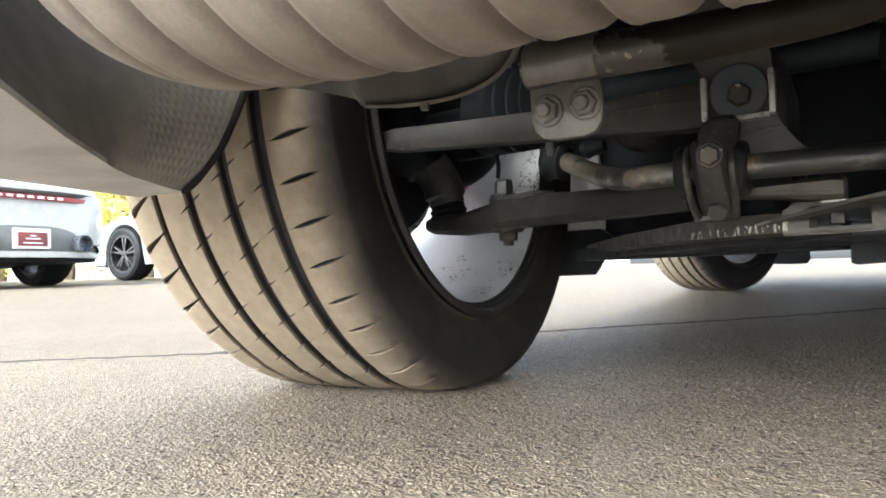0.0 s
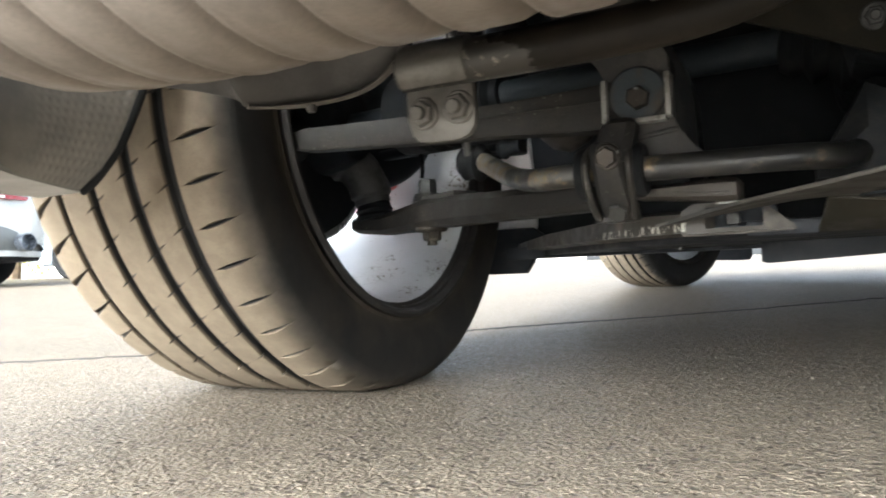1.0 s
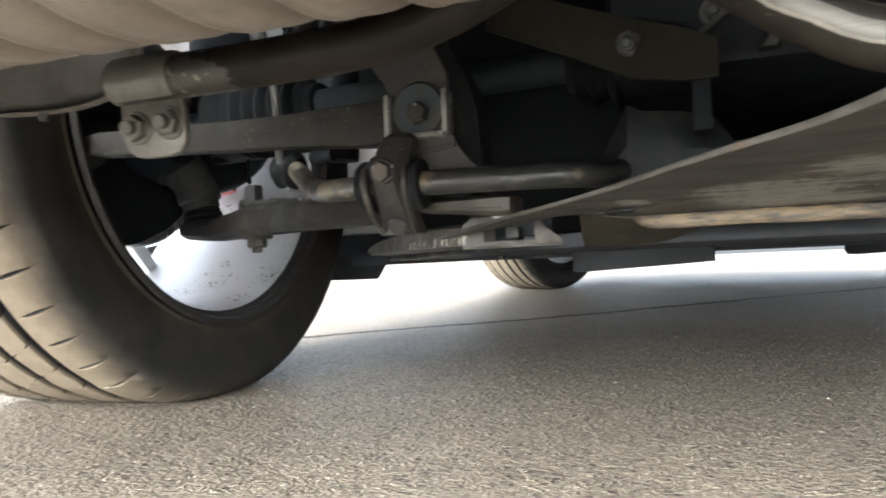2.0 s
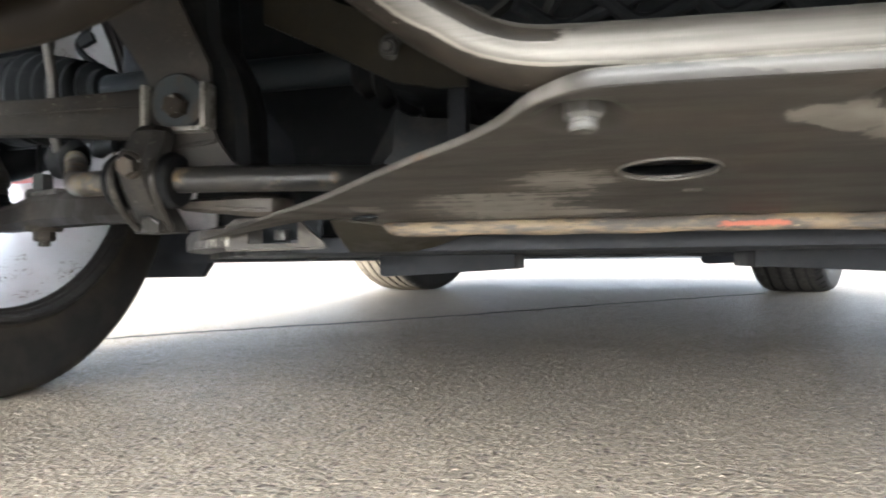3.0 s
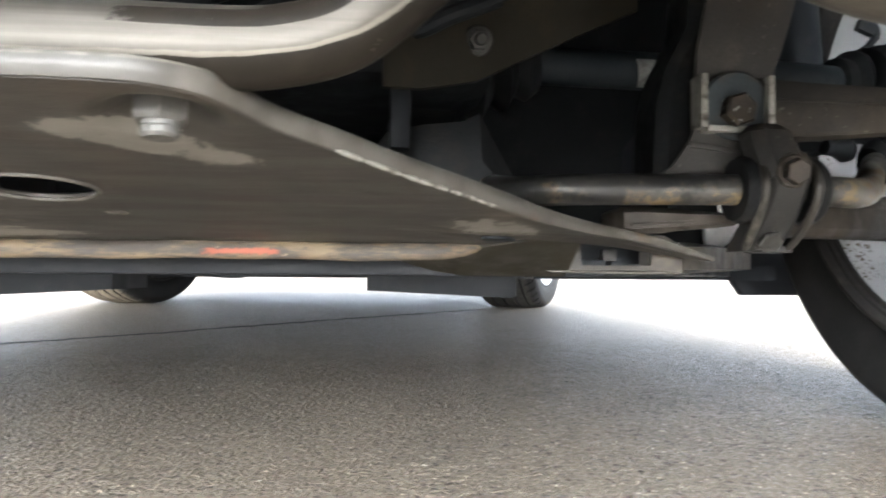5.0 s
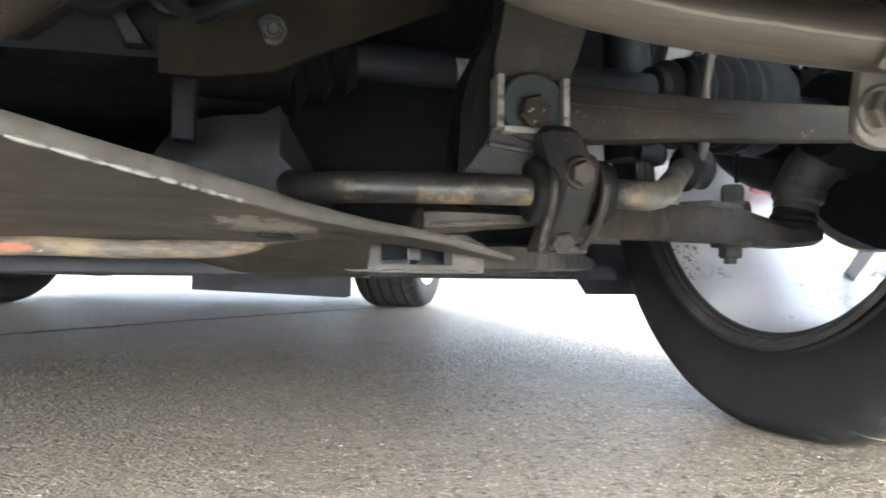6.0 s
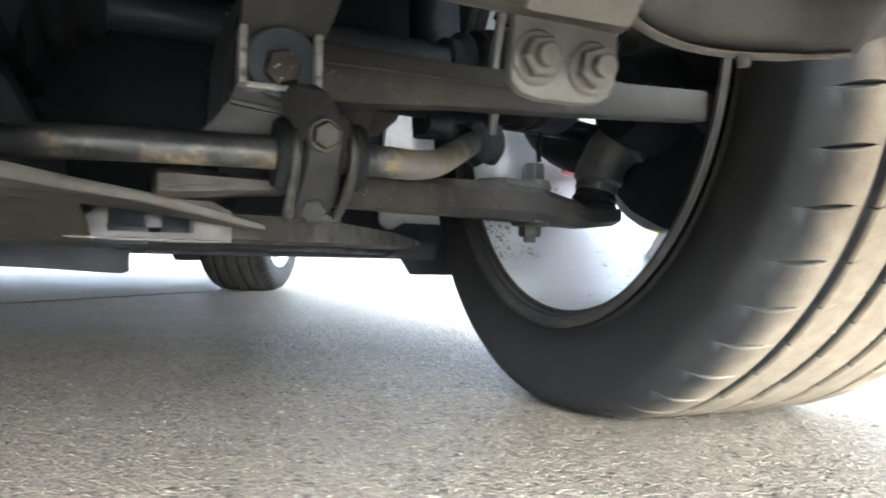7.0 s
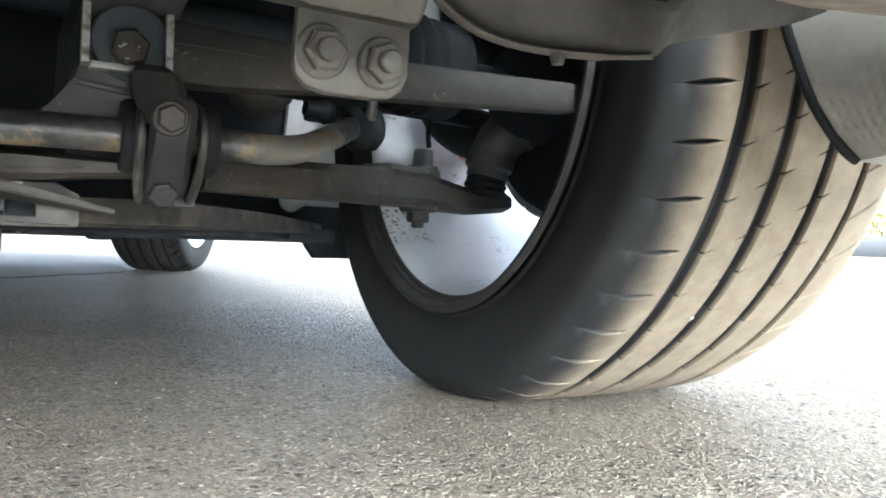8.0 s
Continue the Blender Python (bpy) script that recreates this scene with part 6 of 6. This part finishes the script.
# ---- parked cars across the lane ----
def parked_car(name, base, turn, paint, label, length=4.55, tail=True):
    """A low coupe with its tail at the base point, nose along +y before it is turned."""
    ob = new(name)
    tagged(ob, label, "car")
    here = []

    def piece(nm, bm, material, lab="", angle=35, under=None):
        bmesh.ops.recalc_face_normals(bm, faces=bm.faces)
        me = bpy.data.meshes.new(nm)
        bm.to_mesh(me)
        bm.free()
        me.materials.append(material)
        sharp(me, angle)
        o = new(nm, me)
        o.parent = under or ob
        if lab:
            tagged(o, lab)
        here.append(o)
        return o

    A = [(0.0, 0.56, 0.40, 0.66), (0.05, 0.72, 0.34, 0.80), (0.20, 0.86, 0.30, 0.90), (0.33, 0.91, 0.27, 0.93), (0.5, 0.945, 0.24, 0.95), (1.0, 0.955, 0.20, 0.98), (1.6, 0.93, 0.20, 0.93), (2.6, 0.92, 0.20, 0.90), (3.5, 0.93, 0.20, 0.84), (4.1, 0.90, 0.22, 0.72), (4.4, 0.82, 0.26, 0.60), (length, 0.66, 0.34, 0.50)]
    A = np.array(A)
    cols = []
    for y in np.linspace(0, length, 92):
        w, z0, z1 = (float(np.interp(y, A[:, 0], A[:, c])) for c in (1, 2, 3))
        for wy in (1.0, 3.45):
            if abs(y - wy) < 0.385:
                z0 = max(z0, 0.345 + math.sqrt(0.385 ** 2 - (y - wy) ** 2))
        z0 = min(z0, z1 - 0.1)
        hs = [(w - 0.03, z0), (w, lerp(z0, z1, 0.3)), (w + 0.005, lerp(z0, z1, 0.6)), (w - 0.03, lerp(z0, z1, 0.86)), (w - 0.13, z1), (w * 0.4, z1 + 0.03)]
        cols.append([(-u, y, z) for u, z in hs] + [(u, y, z) for u, z in reversed(hs)])
    bm = bmesh.new()
    surface(bm, cols, (0, 0, -0.004))
    vs = [bm.verts.new(q) for q in cols[0]]
    bm.faces.new(vs)
    vs = [bm.verts.new(q) for q in cols[-1]]
    bm.faces.new(vs)
    piece("body", bm, paint, angle=45)
    bm = bmesh.new()
    rings = []
    for y, w, z in ((0.38, 0.50, 0.97), (0.9, 0.58, 1.13), (1.6, 0.60, 1.27), (2.1, 0.60, 1.28), (2.6, 0.62, 1.18), (3.2, 0.66, 0.92)):
        rings.append([Vector((-w - 0.12, y, 0.90)), Vector((-w, y, lerp(0.9, z, 0.8))), Vector((-w * 0.8, y, z)), Vector((w * 0.8, y, z)), Vector((w, y, lerp(0.9, z, 0.8))), Vector((w + 0.12, y, 0.90))])
    loft(bm, rings)
    piece("cabin", bm, GLASS, "dark glass cabin", 20)
    bm = bmesh.new()
    rings = [[Vector((sx * 0.52, y, z)) for sx in (-1, 1)] + [Vector((sx * 0.50, y, z + 0.02)) for sx in (1, -1)] for y, z in ((0.9, 1.13), (1.6, 1.275), (2.1, 1.285), (2.5, 1.215))]
    loft(bm, rings)
    piece("roof", bm, paint)
    bm = bmesh.new()
    box(bm, (0, 2.2, 0.26), (1.5, 4.1, 0.12), None, 0.02)
    piece("underside", bm, PLASTIC)
    for sx in (-1, 1):
        for wy in (1.0, 3.45):
            bm = bmesh.new()
            m = Matrix.Translation((sx * 0.80, wy, 0.345)) @ Matrix.Rotation(radians(90), 4, "Y")
            lathe(bm, [(0.25, -0.13), (0.30, -0.14), (0.335, -0.12), (0.345, -0.08), (0.345, 0.08), (0.335, 0.12), (0.30, 0.14), (0.25, 0.13)], m, 48, close=True)
            w = piece("wheel", bm, RUBBER, "black tyre on a dark alloy wheel")
            bm = bmesh.new()
            lathe(bm, [(0.255, -0.12), (0.255, 0.125), (0.235, 0.125), (0.225, 0.06), (0.225, -0.12)], m, 48, close=True)
            piece("rim", bm, BLACKW, under=w)
            bm = bmesh.new()
            lathe(bm, [(0, sx * 0.06), (0.05, sx * 0.06), (0.045, sx * 0.10), (0, sx * 0.105)], m, 24)
            piece("hub_cap", bm, BLACKW, under=w)
            for k in range(5):
                bm = bmesh.new()
                for sg in (-1, 1):
                    a = 2 * math.pi * k / 5 + sg * 0.16
                    rr = Matrix.Translation((sx * 0.885, wy, 0.345)) @ Matrix.Rotation(a, 4, "X")
                    box(bm, (0, 0, 0), (0.025, 0.026, 0.19), rr @ Matrix.Translation((0, 0, 0.14)), 0.004)
                piece("spoke", bm, BLACKW, under=w)
    if tail:
        bm = bmesh.new()
        grid = [[(x, -0.022 + 0.34 * (abs(x) / 0.88) ** 4, z) for z in (0.722, 0.738, 0.758)] for x in np.linspace(-0.85, 0.85, 21)]
        surface(bm, grid, (0, 0.03, 0))
        piece("light_bar", bm, LAMPRED, "red light bar across the tail", 60)
        bm = bmesh.new()
        grid = [[(x, 0.0 + 0.34 * (abs(x) / 0.88) ** 4 + dy, z) for dy, z in ((0.0, 0.765), (-0.03, 0.80), (0.02, 0.825), (0.18, 0.86))] for x in np.linspace(-0.86, 0.86, 21)]
        surface(bm, grid, (0, 0.03, 0.004))
        piece("spoiler", bm, TRIMDARK, "grey rear spoiler lip", 60)
        bm = bmesh.new()
        grid = [[(x, 0.0 + 0.34 * (abs(x) / 0.88) ** 4 + dy, z) for dy, z in ((0.03, 0.24), (-0.02, 0.29), (-0.02, 0.44), (0.0, 0.50))] for x in np.linspace(-0.86, 0.86, 21)]
        surface(bm, grid, (0, 0.04, 0))
        piece("diffuser", bm, TRIMDARK, "grey lower bumper", 60)
        bm = bmesh.new()
        grid = [[(x, -0.035 + 0.34 * (abs(x) / 0.88) ** 4, z) for z in (0.235, 0.285)] for x in np.linspace(-0.86, 0.86, 21)]
        surface(bm, grid, (0, 0.06, 0))
        piece("bumper_lip", bm, paint, "", 60)
        for i in range(7):
            bm = bmesh.new()
            box(bm, (-0.27 + 0.09 * i, -0.028, 0.739), (0.052, 0.012, 0.020), None, 0.002)
            piece("letter_bar", bm, LETTER)
        bm = bmesh.new()
        box(bm, (0, -0.035, 0.39), (0.33, 0.02, 0.17), None, 0.01)
        pl = piece("plate_holder", bm, PLATEW, "white plate frame with a maroon insert")
        bm = bmesh.new()
        box(bm, (0, -0.047, 0.385), (0.26, 0.006, 0.115), None, 0.002)
        piece("plate_insert", bm, PLATER, "", under=pl)
        for z, w in ((0.412, 0.05), (0.388, 0.13), (0.352, 0.17)):
            bm = bmesh.new()
            box(bm, (0, -0.0515, z), (w, 0.003, 0.010), None, 0)
            piece("print_bar", bm, LETTER, "", under=pl)
        for sx in (-1, 1):
            bm = bmesh.new()
            lathe(bm, [(0.04, 0.05), (0.074, 0.05), (0.078, -0.09), (0.070, -0.096), (0.062, -0.02), (0.0, -0.02)], Matrix.Translation((sx * 0.46, 0.0, 0.355)) @ frame_to((0, 1, 0)), 28)
            piece("exhaust_tip", bm, STEELTIP, "grey steel round exhaust tip")
            bm = bmesh.new()
            box(bm, (sx * 0.66, 0.09, 0.44), (0.10, 0.04, 0.035), Matrix.Rotation(sx * 0.3, 4, "Z"), 0.006)
            piece("reflector", bm, LAMPRED, "red rear reflector")
    ob.matrix_world = Matrix.Translation(base) @ Matrix.Rotation(radians(turn), 4, "Z")
    return ob


parked_car("parked_coupe", (-6.29, 2.97, ground_height(-7.3, 3.0)), 93, WHITE, "white coupe parked with its tail and plate showing")
parked_car("parked_coupe", (-5.09, 6.46, ground_height(-8.5, 5.6)), 90, SILVER, "pale silver-blue coupe with dark alloy wheels", tail=False)


# ---- trees and wall behind ----
def tree(base, height, spread, leaf, label, seed):
    rnd = random.Random(seed)
    ob = thing("tree", base, label, "tree")
    b = Vector(base)
    bm = bmesh.new()
    tube(bm, smooth_path([b + Vector((0, 0, -0.1)), b + Vector((rnd.uniform(-.1, .1), 0.05, height * 0.25)), b + Vector((rnd.uniform(-.2, .2), 0, height * 0.55)), b + Vector((0.1, 0.1, height * 0.85))], 4), [0.16, 0.14, 0.11, 0.08, 0.04], 10)
    for k in range(9):
        a, z = rnd.uniform(0, 6.28), rnd.uniform(0.2, 0.75) * height
        L = spread * rnd.uniform(0.5, 0.9)
        st = b + Vector((0, 0, z))
        tube(bm, [st, st + Vector((math.cos(a) * L * 0.5, math.sin(a) * L * 0.5, 0.35 * L)), st + Vector((math.cos(a) * L, math.sin(a) * L, 0.5 * L))], [0.05, 0.03, 0.01], 6)
    part("trunk", bm, BARK, ob)
    verts, faces = [], []
    clumps = [(rnd.gauss(0, spread * 0.48), rnd.gauss(0, spread * 0.48), rnd.uniform(0.12, 1.0) * height, rnd.uniform(0.25, 0.55)) for _ in range(70)]
    for cx, cy, cz, cr in clumps:
        for _ in range(110):
            p = Vector((rnd.gauss(0, 1), rnd.gauss(0, 1), rnd.gauss(0, 0.8))) * cr * 0.55 + Vector((cx, cy, cz)) + b
            q = Euler((rnd.uniform(0, 6.3), rnd.uniform(0, 6.3), rnd.uniform(0, 6.3))).to_matrix()
            L, W = rnd.uniform(0.035, 0.065), rnd.uniform(0.018, 0.030)
            i = len(verts)
            verts += [tuple(p + q @ Vector(v)) for v in ((-L, 0, 0), (0, -W, 0.01), (L, 0, 0), (0, W, 0.01))]
            faces.append((i, i + 1, i + 2, i + 3))
    me = bpy.data.meshes.new("crown")
    me.from_pydata(verts, [], faces)
    me.materials.append(leaf)
    cr = new("crown", me)
    cr.parent = ob
    cr.matrix_parent_inverse = Matrix.Translation(b).inverted()
    return ob


for i, (x, y, h, sp, lf) in enumerate(((-14.4, 8.6, 3.2, 1.3, LEAF), (-13.2, 9.6, 3.0, 1.3, LEAF2), (-16.5, 8.4, 3.6, 1.5, LEAF), (-11.5, 12.8, 3.6, 1.5, LEAF2), (-17.5, 5.5, 3.6, 1.5, LEAF))):
    tree((x, y, ground_height(x, y)), h, sp, lf, "yellow-green tree beyond the parked cars", 20 + i)
for i, (x, y, h, sp, lf) in enumerate(((13.5, 4.0, 3.6, 1.5, LEAF), (15.0, 6.8, 3.6, 1.5, LEAF2), (14.0, 2.2, 3.2, 1.3, LEAF2), (10.6, 11.0, 3.0, 1.4, LEAF2))):
    tree((x, y, ground_height(x, y)), h, sp, lf, "golden shrub-like tree beside the parking lot", 40 + i)

# pale boundary wall far behind the trees
bm = bmesh.new()
box(bm, (-21, 14, 1.2), (0.3, 40, 2.6), Matrix.Rotation(radians(-38), 4, "Z"), 0.02)
tagged(part("boundary_wall", bm, RENDERW), "pale rendered wall behind trees", "wall", kind="structure")

# ---- litter on the asphalt ----
bm = bmesh.new()
tube(bm, smooth_path([(0.192, 0.046, 0.002), (0.212, 0.043, 0.004), (0.232, 0.030, 0.002)], 5), [0.0003, 0.0005, 0.0003], 6)
tagged(part("straw", bm, STRAW), "dry straw stalk lying on asphalt", "litter")

# a small pale stone caught in a groove of the right tyre
rnd = random.Random(5)
bm = bmesh.new()
bmesh.ops.create_icosphere(bm, subdivisions=2, radius=0.0046)
for v in bm.verts:
    v.co *= rnd.uniform(0.82, 1.12)
bmesh.ops.transform(bm, matrix=Matrix.Translation((0.8235, -0.0290, 0.1050)) @ Matrix.Diagonal((1.25, 1.0, 1.5, 1)), verts=bm.verts)
tagged(part("pebble", bm, STONE), "small pale stone stuck in a tyre groove", "stone")

# loose grit
rnd = random.Random(12)
chips = []
for n in range(3):
    bm = bmesh.new()
    bmesh.ops.create_icosphere(bm, subdivisions=1, radius=1.0)
    for v in bm.verts:
        v.co *= rnd.uniform(0.7, 1.2)
        v.co.z *= 0.6
    me = bpy.data.meshes.new("grit")
    bm.to_mesh(me)
    bm.free()
    me.materials.append(GRIT)
    chips.append(me)
for n in range(26):
    x, y, r = rnd.uniform(-0.75, 0.70), rnd.uniform(-0.02, 0.75), rnd.choice((0.0012, 0.0016, 0.0022))
    ob = new("pebble", chips[n % 3])
    ob.matrix_world = Matrix.Translation((x, y, ground_height(x, y) + 0.4 * r)) @ Matrix.Rotation(rnd.uniform(0, 6.28), 4, "Z") @ Matrix.Scale(r, 4)
    tagged(ob, "tiny pale stone chip lying on asphalt", "stone", group="grit on the asphalt")
